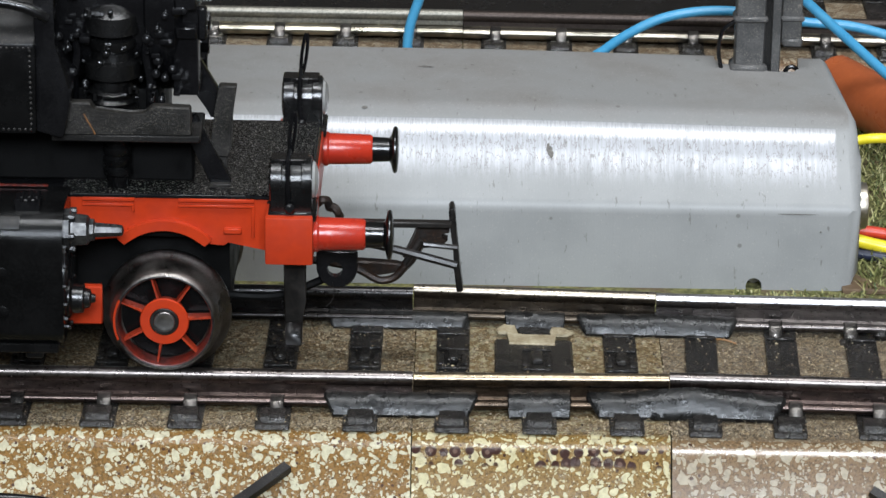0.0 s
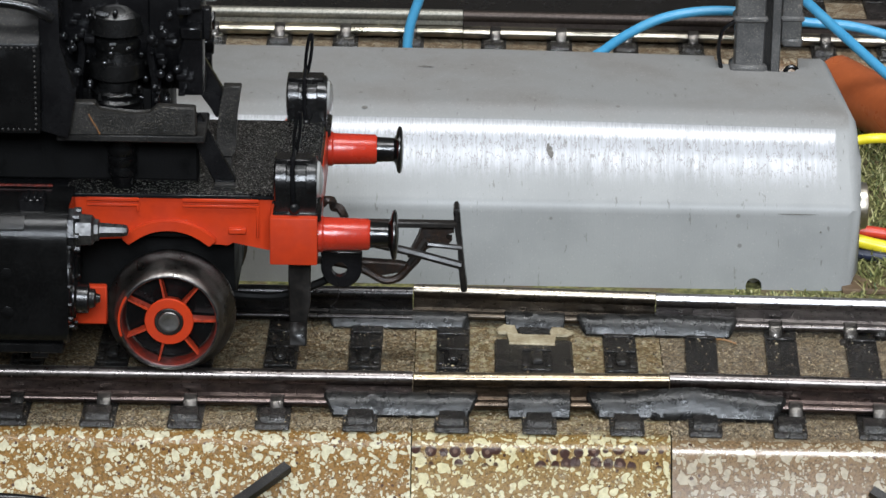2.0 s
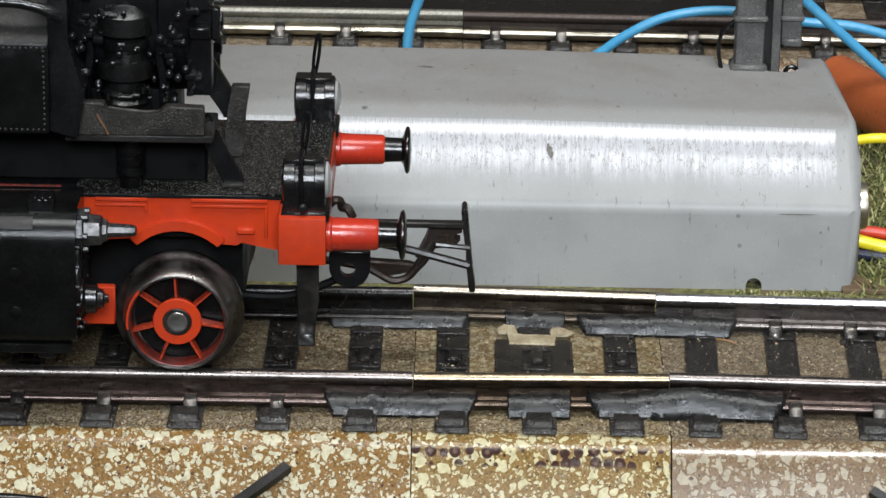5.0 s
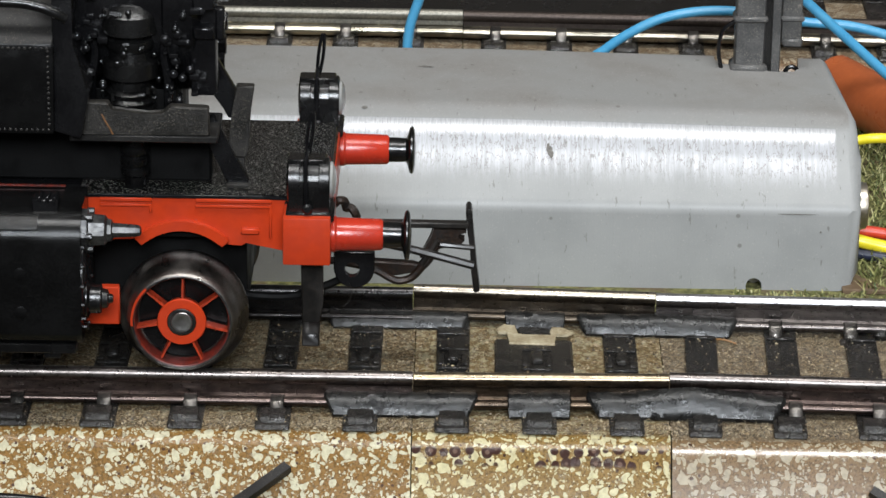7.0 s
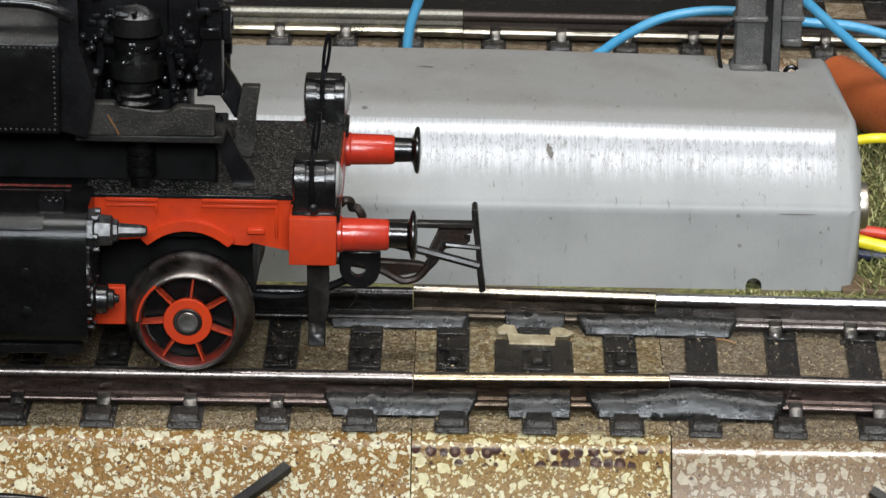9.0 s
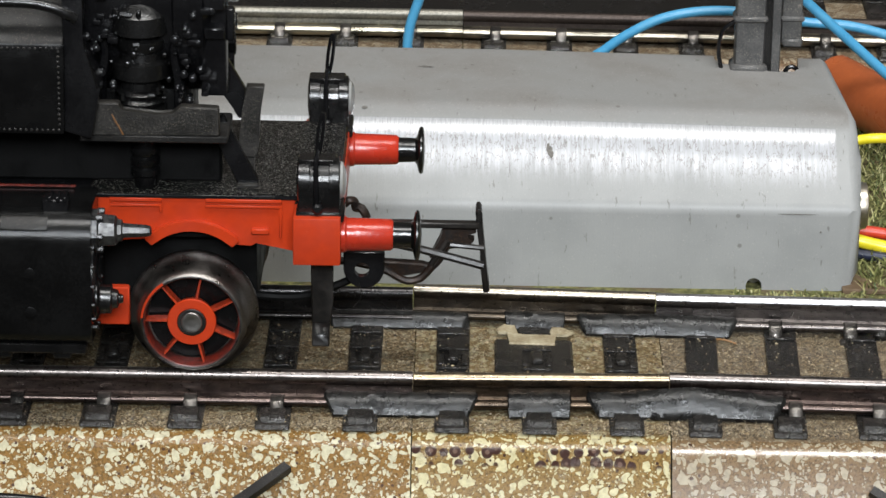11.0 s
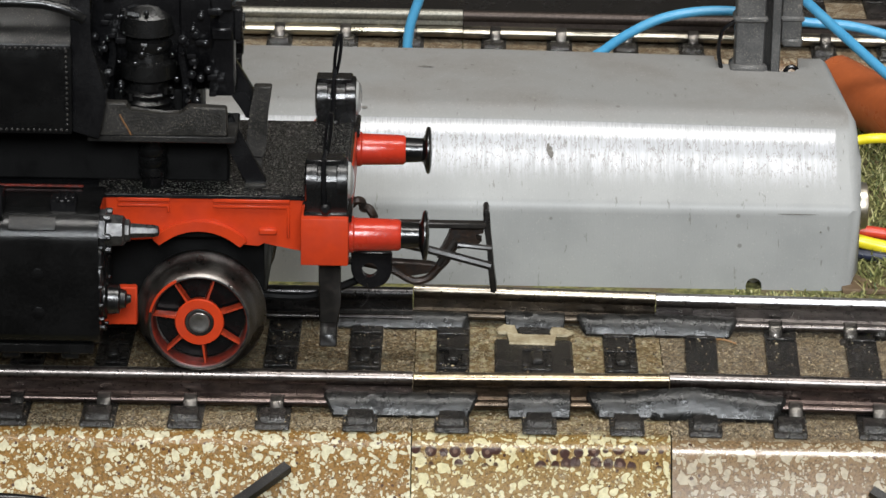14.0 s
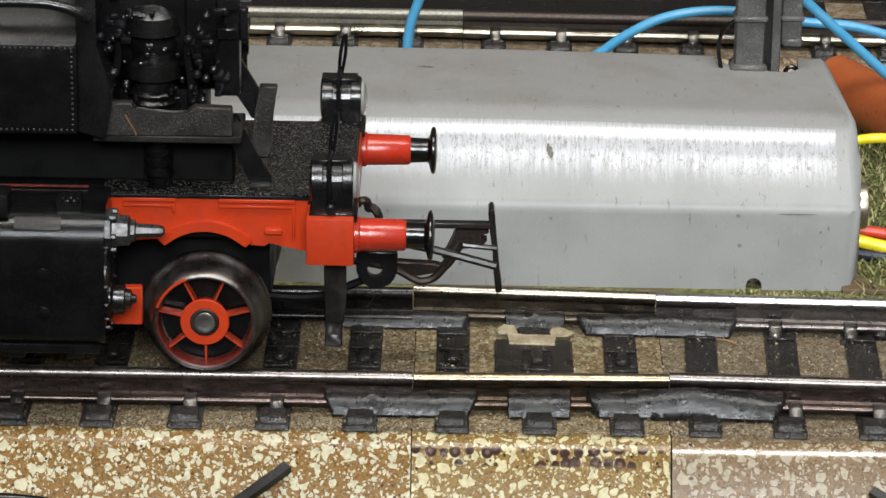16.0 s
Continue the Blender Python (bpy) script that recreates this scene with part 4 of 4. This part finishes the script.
bm = prism(B(), [(-7.6, 6.3), (-3.9, 6.1), (-3.3, 5.9), (-3.9, 5.3), (-5.4, 5.0), (-7.3, 5.5)], "y", -0.8, 0.2, 0.12, 1)
part("hook_plate", bm, RUSTY, loco, "flat brown plate behind the hook")
for path, r in (([(-6.0, -1.6, 8.1), (-3.9, -1.6, 7.65), (-1.6, -1.6, 7.05), (1.0, -1.6, 6.35)], 0.36), ([(-1.7, -1.5, 8.1), (-0.4, -1.5, 7.98), (1.05, -1.5, 7.85)], 0.24), ([(-3.2, -1.3, 6.3), (-2.6, -1.3, 7.2), (-1.9, -1.3, 8.4)], 0.28)):
    bm = tube(B(), path, r, 8)
    part("coupling_link", bm, BLACK_METAL, loco)
bm = prism(B(), [(-3.4, 6.6), (-2.7, 6.5), (-1.7, 7.5), (-0.2, 7.6), (0.3, 8.2), (-0.3, 8.3), (-0.3, 8.7), (0.4, 8.8), (0.4, 9.3), (-2.2, 9.3), (-2.5, 8.2)], "y", -0.7, 0.5, 0.06, 1)
part("hook_block", bm, RUSTY, loco, "brown rusty metal block")
bracket = [(-10.2, 8.8), (-10.2, 7.2)] + arc(-8.55, 7.3, 1.6, 190, 350, 12) + [(-6.9, 7.2), (-6.9, 8.8)]
bm = prism(B(), bracket, "y", -5.4, -4.7, 0.1, 1)
eye = part("brake_bracket", bm, BLACK, loco)
cutb = lathe(B(), [(-7, 0.62), (-3, 0.62)], (-8.7, 0, 7.3), "y", 20)
cut(eye, cutb)
bm = tube(B(), smooth_path([(-8.9, -5.5, 6.2), (-8.75, -5.6, 5.5), (-8.9, -5.7, 4.8), (-9.4, -5.7, 4.2)], 6), 0.035, 5)
part("hair", bm, BLACK_METAL, eye, "fine dark hair hanging down")
bm = prism(B(), [(-12.7, 10.6), (-10.9, 10.6), (-10.9, 5.6), (-11.1, 3.9), (-12.6, 3.9)], "y", -8.5, -7.7, 0.12, 1)
prism(bm, [(-8.5, 4.0), (-9.3, 3.2), (-9.5, 2.3), (-9.1, 2.2), (-8.7, 3.0), (-7.7, 4.0)], "x", -12.55, -11.15, 0.1, 1)
part("guard_iron", bm, BLACK_METAL, loco)
bm = tube(B(), smooth_path([(-18.5, -6, 5.6), (-16.5, -6, 5.2), (-13, -6, 5.3), (-9, -4, 6.2)]), 0.35, 8)
part("brake_rod", bm, BLACK_MATT, loco)
bm = tube(B(), smooth_path([(-10.3, 0, 10.9), (-9.95, -0.2, 11.3), (-9.5, 0, 11.1), (-9.4, 0.2, 10.5), (-9.0, 0, 10.6), (-8.7, -0.2, 10.3), (-8.5, 0, 9.8)], 6), 0.36, 8)
part("hook_chain", bm, RUSTY, loco)

# wheels
RED_DARK = surface("dark_red_spokes", (0.42, 0.042, 0.012), (0.20, 0.022, 0.009), 0.34, grain=3, patch=0.9, bump=0.01)
# red darkened for the shade inside the rim and above the cylinder
RED_SHADED = surface("red_darkened_as_shade", (0.15, 0.015, 0.007), (0.04, 0.009, 0.007), 0.4, grain=2.5, patch=1.0, bump=0.01)


def wheel(y_face, side):
    """side -1: the near wheel. Turned tyre with flange, painted spokes, hub and axle end."""
    c = Vector((HUB.x, 0, HUB.z))
    s = side
    steps = [(0.1, 3.80), (0.03, 3.90), (0.0, 3.96), (0.03, 4.02), (0.22, 4.14), (0.5, 4.26), (0.9, 4.36), (1.4, 4.43), (1.8, 4.52), (2.05, 4.68), (2.25, 4.90), (2.42, 5.08), (2.6, 5.18), (2.8, 5.16), (2.95, 4.95), (2.95, 3.5), (1.6, 3.66)]
    tyre_profile = [(y_face - s * d, r) for d, r in steps]
    w = part("wheel", lathe_ring(tyre_profile, c, 64), DARK_STEEL, loco, "dark steel wheel with red spokes", origin=(c.x, 0, c.z))
    part("rim_ring", lathe_ring([(y_face + s * 0.02, 3.80), (y_face + s * 0.05, 3.83), (y_face + s * 0.05, 3.90), (y_face + s * 0.0, 3.95), (y_face - s * 0.1, 3.95), (y_face - s * 0.1, 3.80)], c, 64), GUNMETAL, w, "grimy turned ring")
    part("rim", lathe_ring([(y_face - s * 0.10, 3.79), (y_face - s * 0.14, 3.72), (y_face - s * 1.5, 3.58), (y_face - s * 1.5, 3.79)], c, 64), RED_SHADED, w, "red painted inner rim")
    bm = lathe(B(), [(y_face - s * 1.6, 1.6), (y_face - s * 0.25, 1.95), (y_face - s * 0.12, 1.88), (y_face - s * 0.12, 1.18), (y_face - s * 0.45, 1.05)], c, "y", 40)
    part("hub", bm, RED, w, "red hub")
    bm = lathe(B(), [(y_face - s * 1.0, 0.95), (y_face - s * 0.05, 0.86), (y_face + s * 0.02, 0.80), (y_face + s * 0.03, 0.60), (y_face + s * 0.015, 0.55), (y_face + s * 0.025, 0.12)], c, "y", 32)
    part("grime_ring", lathe_ring([(y_face - s * 0.10, 0.84), (y_face - s * 0.06, 1.0), (y_face - s * 0.11, 1.13), (y_face - s * 0.4, 1.0)], c, 32), BLACK_METAL, w, "dark oily grime")
    part("axle_end", bm, STEEL, w, "bright steel axle end")
    for k in range(7):
        a = radians(PHASE + k * 360 / 7)
        d, n = Vector((math.cos(a), 0, math.sin(a))), Vector((-math.sin(a), 0, math.cos(a)))
        bm = B()
        vs = []
        for r, hw in ((1.5, 0.13), (3.68, 0.085)):
            for yy, wf in ((y_face - s * 0.55, 0.8), (y_face - s * 1.4, 1.3)):
                for sg in (-1, 1):
                    p = c + d * r + n * hw * wf * sg
                    p.y = yy
                    vs.append(bm.verts.new(p))
        a0, a1, b0, b1, c0, c1, d0, d1 = vs
        for q in ((a0, a1, b1, b0), (c0, d0, d1, c1), (a0, c0, c1, a1), (b0, b1, d1, d0), (a0, b0, d0, c0), (a1, c1, d1, b1)):
            bm.faces.new(q)
        part("spoke", bm, RED_DARK, w)
    bm = lathe(B(), [(y_face - s * 1.7, 3.50), (y_face - s * 1.75, 0.5)], c, "y", 40)
    part("back_disc", bm, BLACK_SMOOTH, w)
    return w


def lathe_ring(profile, c, seg):
    """A ring turned about the axle: the profile closes on itself."""
    bm, rings = B(), []
    for y, r in profile:
        rings.append([bm.verts.new((c.x + r * math.cos(2 * math.pi * i / seg), y, c.z + r * math.sin(2 * math.pi * i / seg))) for i in range(seg)])
    for p, q in zip(rings, rings[1:] + rings[:1]):
        for i in range(seg):
            bm.faces.new((p[i], p[(i + 1) % seg], q[(i + 1) % seg], q[i]))
    return bm


PHASE = 3.5
wheel_near, wheel_far = wheel(-10.5, -1), wheel(10.5, 1)
# spilt red paint on the rim
bm = lathe_ring([(-10.58, 3.86), (-10.57, 4.04), (-10.45, 4.06), (-10.5, 3.84)], Vector((HUB.x, 0, HUB.z)), 64)
gone = [f for f in bm.faces if not 150 < math.degrees(math.atan2(f.calc_center_median().z - HUB.z, f.calc_center_median().x - HUB.x)) % 360 < 205]
bmesh.ops.delete(bm, geom=gone, context="FACES")
part("paint_mark", bm, RED, wheel_near, "spilt red paint")
bm = lathe(B(), [(-10.0, 0.8), (10.0, 0.8)], (HUB.x, 0, HUB.z), "y", 16)
part("axle", bm, BLACK_DULL, loco)
bm = box(B(), -60, -27.0, -9.3, -8.5, 3.8, 7.0, 0.1, 1)
part("pony_frame", bm, RED, loco, "red pony truck frame")
bm = box(B(), -60, -17, -6, 6, 4.2, 11.5, 0.4, 2)
part("pony_truck", bm, BLACK_MATT, loco)

# cylinder block
cyl = lathe(B(), [(-62, 4.5), (-30.0, 4.5), (-29.6, 4.7), (-29.2, 4.7), (-29.1, 4.4)], (0, -11.2, 9.2), "x", 48)
bmesh.ops.scale(cyl, verts=cyl.verts, vec=(1, 1, 0.9), space=Matrix.Translation((0, 0, -9.2)))
block = part("cylinder", cyl, BLACK, loco, "black steam cylinder")
bm = prism(B(), [(-15.6, 4.9), (-15.95, 5.6)] + [(-13.35 - 2.6 * math.cos(radians(a)), 12.75 + 2.6 * math.sin(radians(a))) for a in range(0, 91, 6)] + [(-9, 15.35), (-9, 4.6), (-15.2, 4.6)], "x", -62, -29.3, 0.12, 1)
part("cylinder_jacket", bm, BLACK_JACKET, block)
bm = prism(B(), [(-13.35 - r * math.cos(radians(a)), 12.75 + r * math.sin(radians(a))) for r, aa in ((2.4, range(30, 59, 4)), (2.68, range(58, 29, -4))) for a in aa], "x", -36.2, -32.6, 0.06, 1)
part("jacket_panel", bm, BLACK_DULL, block)
for x in (-33.0,):
    bm = box(B(), x - 0.1, x + 1.9, -14.3, -12.6, 14.9, 16.1, 0.1, 1)
    for dx in (0.35, 0.95, 1.5):
        box(bm, x + dx, x + dx + 0.3, -14.45, -12.8, 15.95, 16.4, 0.08, 1)
    part("oil_cup", bm, BLACK, block)
bm = box(B(), -40, -36.6, -15.4, -13.0, 14.9, 16.9, 0.3, 2)
part("oil_cup", bm, BLACK, block)
bm = lathe(B(), [(-29.4, 1.75), (-28.9, 1.75), (-28.8, 1.35), (-27.6, 1.25), (-27.4, 0.95), (-27.1, 0.9), (-27.0, 0.62), (-25.2, 0.5), (-24.9, 0.42), (-24.8, 0.2)], (0, -13.2, 13.3), "x", 8)
for a in range(0, 360, 60):
    lathe(bm, [(-29.0, 0.28), (-28.5, 0.28), (-28.45, 0.15)], (0, -13.2 + 1.5 * math.cos(radians(a)), 13.3 + 1.5 * math.sin(radians(a))), "x", 8)
part("valve_guide", bm, GUNMETAL, block)
bm = lathe(B(), [(-29.4, 1.6), (-29.0, 1.6), (-28.8, 1.2), (-28.0, 1.15), (-27.9, 0.8), (-27.5, 0.7), (-27.4, 0.4), (-27.1, 0.3)], (0, -13.2, 7.6), "x", 28)
part("piston_gland", bm, BLACK_GLOSS, block)
for a in range(0, 360, 20):
    bm = lathe(B(), [(-29.3, 0.16), (-29.05, 0.16), (-28.98, 0.08)], (0, -12.6 + 3.3 * math.cos(radians(a)), 9.6 + 4.6 * math.sin(radians(a))), "x", 6)
    part("bolt", bm, BLACK_SMOOTH, block)
bm = box(B(), -62, -29.8, -15.7, -9.8, 3.9, 4.7, 0.1, 1)
for i in range(7):
    box(bm, -60 + i * 4.6, -58.6 + i * 4.6, -15.5, -12, 3.4, 4.0, 0.1, 1)
part("drain_pipe", bm, BLACK_SMOOTH, block)
for z in (10.6, 7.4):
    bm = lathe(B(), [(-16.03, 0.42), (-16.0, 0.5), (-15.8, 0.52)], (-34.0, 0, z), "y", 20)
    part("inspection_cover", bm, BLACK_SMOOTH, block)

# boiler, smokebox and apron
bm = lathe(B(), [(-70, 9.2), (-23.4, 9.2), (-23.2, 9.6), (-21.0, 9.6), (-20.7, 9.2), (-20.3, 8.6), (-19.9, 5.5), (-19.7, 1.0)], (0, 0, 30.6), "x", 64)
boiler = part("boiler", bm, BLACK, loco, "black smokebox and boiler")
for a in range(0, 360, 15):
    bm = box(B(), -20.9, -19.3, -0.5, 0.5, 8.2, 9.7, 0.1, 1)
    bmesh.ops.rotate(bm, verts=bm.verts, cent=(0, 0, 0), matrix=Matrix.Rotation(radians(a), 3, "X"))
    bmesh.ops.translate(bm, verts=bm.verts, vec=(0, 0, 30.6))
    part("door_clamp", bm, BLACK, boiler)
bm = prism(B(), [(-60, 21.0), (-31.4, 21.0), (-31.3, 27.9), (-31.6, 28.2), (-60, 28.2)], "y", -13.0, -8.4, 0.25, 2)
apron = part("side_apron", bm, BLACK_SMOOTH, loco, "riveted black side apron")
for i in range(24):
    for z in (21.35, 27.9):
        bm = lathe(B(), [(-13.12, 0.06), (-13.06, 0.13), (-12.9, 0.13)], (-31.8 - i * 0.42, 0, z), "y", 6)
        part("rivet", bm, BLACK_DULL, apron)
for i in range(15):
    bm = lathe(B(), [(-13.12, 0.06), (-13.06, 0.13), (-12.9, 0.13)], (-31.75, 0, 21.8 + i * 0.42), "y", 6)
    part("rivet", bm, BLACK_DULL, apron)
bm = prism(B(), [(-13.0, 28.1), (-12.9, 28.35), (-9.2, 31.2), (-8.6, 31.2), (-8.6, 28.1)], "x", -60, -31.4, 0.08, 1)
part("sloping_deck", bm, BLACK_DULL, apron)
bm = prism(B(), [(-31.5, 21.0), (-29.4, 20.4), (-28.6, 24.5), (-30.2, 28.0), (-29.6, 33.0), (-31.5, 33)], "y", -12.4, -7.5, 0.3, 2)
part("apron_end", bm, BLACK, apron)
bm = tube(B(), smooth_path([(-60, -12.6, 31.4), (-40, -12.6, 31.4), (-34.5, -12.6, 31.4), (-32.4, -12.6, 31.1), (-31.2, -12.5, 30.6), (-30.4, -12.3, 30.1)]), 0.42, 12)
part("handrail", bm, BLACK_GLOSS, apron)
bm = prism(B(), [(-30.6, 20.2), (-19.6, 20.3), (-19.7, 22.6), (-22.7, 22.7), (-23.2, 22.0), (-24.4, 21.9), (-27.2, 22.2), (-27.4, 22.9), (-30.4, 22.9)], "y", -10.9, -9.9, 0.12, 1)
step_plate = part("step_plate", bm, BLACK_DUSTY, loco, "dusty black step plate")
bm = tube(B(), [(-27.95, -10.93, 22.0), (-27.7, -10.95, 21.5), (-27.35, -10.95, 20.9), (-27.1, -10.93, 20.35)], 0.07, 6)
part("scratch", bm, surface("orange_scratch", (0.16, 0.07, 0.02), (0.10, 0.05, 0.02), 0.5, grain=3), step_plate, "thin orange scratch")
bm = box(B(), -30.5, -19.0, -10.9, -5.0, 19.7, 20.3, 0.12, 1)
part("step", bm, BLACK_DULL, loco)
bm = prism(B(), [(-20.3, 20.4), (-19.55, 20.9), (-18.35, 18.3), (-16.85, 15.6), (-16.85, 15.05), (-18.45, 15.05), (-19.3, 17.0), (-20.3, 19.0)], "y", -7.4, -6.8, 0.1, 1)
gusset = part("step_bracket", bm, BLACK, loco, "black sloping bracket with a foot on the footplate")
bm = box(B(), -18.5, -16.8, -7.9, -6.7, 15.02, 15.3, 0.06, 1)
part("foot", bm, BLACK_DUSTY, gusset)
bm = prism(B(), [(-18.7, 16.7), (-17.15, 16.62), (-17.0, 17.3), (-16.8, 20.3), (-16.48, 22.55), (-17.9, 22.57), (-18.26, 20.5), (-18.45, 18.5)], "y", -5.3, -4.3, 0.1, 1)
box(bm, -18.4, -17.3, -4.9, -4.4, 15.0, 17.5, 0.05, 1)
part("lamp_bracket", bm, BLACK_DUSTY, loco, "dusty black upright strip")
bm = prism(B(), [(-21.6, 24.5), (-19.76, 24.5), (-18.0, 21.45), (-18.2, 19.4), (-18.63, 19.2), (-19.78, 21.33), (-21.6, 21.5)], "y", -3.4, -2.4, 0.12, 1)
part("smokebox_stay", bm, BLACK, loco)
# added black box that fills the dark space under the step
bm = box(B(), -60, -19.8, -6.6, -5.2, 15.0, 19.75, 0.2, 1)
part("saddle_foot", bm, BLACK_MATT, loco)
bm = box(B(), -60, -31.0, -9.55, -9.36, 15.42, 15.62, 0.05, 1)
part("valve_gear_rod", bm, RED_SHADED, loco, "thin red rod above the cylinder")
bm = box(B(), -60, -22.5, -6.0, 6.0, 14.9, 22.5, 0.3, 2)
part("saddle", bm, BLACK_MATT, loco)
bm = lathe(B(), [(15.0, 0.9), (15.9, 0.9), (16.1, 1.15), (16.5, 1.15), (16.7, 0.95), (17.0, 1.15), (17.4, 1.15), (17.6, 0.95), (17.9, 1.15), (18.3, 1.15), (18.5, 0.95), (20.3, 1.0)], (-25.7, -7.6, 0), "z", 24)
part("spring", bm, BLACK_SMOOTH, loco)

# air pump
px, py = -25.9, -8.1
bm = lathe(B(), [(21.3, 2.0), (21.9, 2.0), (22.0, 1.7), (22.4, 1.95), (22.7, 1.7), (23.1, 1.95), (23.4, 1.6), (24.0, 1.5), (24.4, 2.2), (25.6, 2.2), (25.8, 1.7), (26.4, 1.6), (26.8, 1.9), (27.4, 1.9),
                 (27.6, 1.5), (28.0, 2.3), (29.4, 2.2), (30.2, 1.4), (30.5, 0.5)], (px, py, 0), "z", 28)
pump = part("air_pump", bm, BLACK_GLOSS, loco, "black air pump with flanges and valves")
rng = random.Random(11)
for i in range(40):
    a, z = rng.uniform(180, 360), rng.uniform(22.3, 30)
    x, y = px + 2.2 * math.cos(radians(a)), py + 1.9 * math.sin(radians(a))
    q = rng.uniform(0.4, 1.1)
    bm = lathe(B(), [(-0.35 * q, 0.16 * q), (-0.3 * q, 0.24 * q), (0.3 * q, 0.24 * q), (0.35 * q, 0.16 * q)], (x, y, z), rng.choice("xyz"), 6)
    part("valve_nut", bm, BLACK_GLOSS, pump)
for dx in (-3.0, 2.9):
    bm = tube(B(), smooth_path([(px + dx, py, 21.3), (px + dx, py - 0.3, 24), (px + dx * 0.9, py - 0.4, 26.5), (px + dx * 1.1, py, 29), (px + dx * 0.8, py + 1, 32)]), 0.35, 8)
    part("pipe", bm, BLACK, pump)
for i in range(46):
    x, z = rng.choice((rng.uniform(-23.2, -20.0), rng.uniform(-30.0, -27.8))), rng.uniform(22.5, 32)
    w, y = rng.uniform(0.12, 0.42), rng.uniform(-10.2, -9.2)
    if i % 3:
        bm = lathe(B(), [(y, w * 0.35), (y + 0.06, w * 0.75), (y + 0.3, w * 0.8), (y + 0.32, w), (y + 0.6, w), (y + 0.62, w * 0.6), (-8.0, w * 0.6)], (x, 0, z), "y", 10)
    else:
        bm = box(B(), x - w, x + w, y, -8.0, z - w * 0.6, z + w * 0.6, 0.13, 2)
    part("fitting", bm, BLACK, pump)
bm = box(B(), -21.2, -19.2, -8.6, -6.8, 22.8, 34, 0.3, 2)
part("chimney_stay", bm, BLACK, boiler)
bm = box(B(), -19.3, -18.6, -8.2, -7.2, 27.2, 29.8, 0.15, 1)
part("door_hinge", bm, BLACK, boiler)

# ---- movement ----
TRAVEL = [(0, 0), (0.5, 1.8), (1, 5), (1.5, 6.2), (2, 8), (2.5, 12.4), (3, 13.6), (3.5, 14.6), (4, 18.2), (4.5, 20.2), (5, 22.3), (5.5, 24.4), (6, 26.5), (6.5, 28.4), (7, 30),
          (7.5, 33.4), (8, 35), (8.5, 36.6), (9, 40.2), (9.5, 42.0), (10, 43.8), (10.5, 45.5), (11, 47.2), (11.5, 49), (12, 50.4), (12.5, 54.2), (13, 56), (13.5, 57.4), (14, 60.4),
          (14.5, 63.2), (15, 64.8), (15.5, 66.6), (16, 69.6)]
STEP = 3.19 / 69.6  # millimetres of travel for each count
ROLL = 4.46         # rolling radius of the leading wheels


def motions():
    base = ORG[loco.name]
    walk(loco, [(t, pose((base.x + d * STEP) * K, base.y * K, base.z * K)) for t, d in TRAVEL])
    for w in (wheel_near, wheel_far):
        o = (ORG[w.name] - base) * K
        walk(w, [(t, pose(o.x, o.y, o.z, 0, math.degrees(d * STEP / ROLL), 0)) for t, d in TRAVEL])


motions()
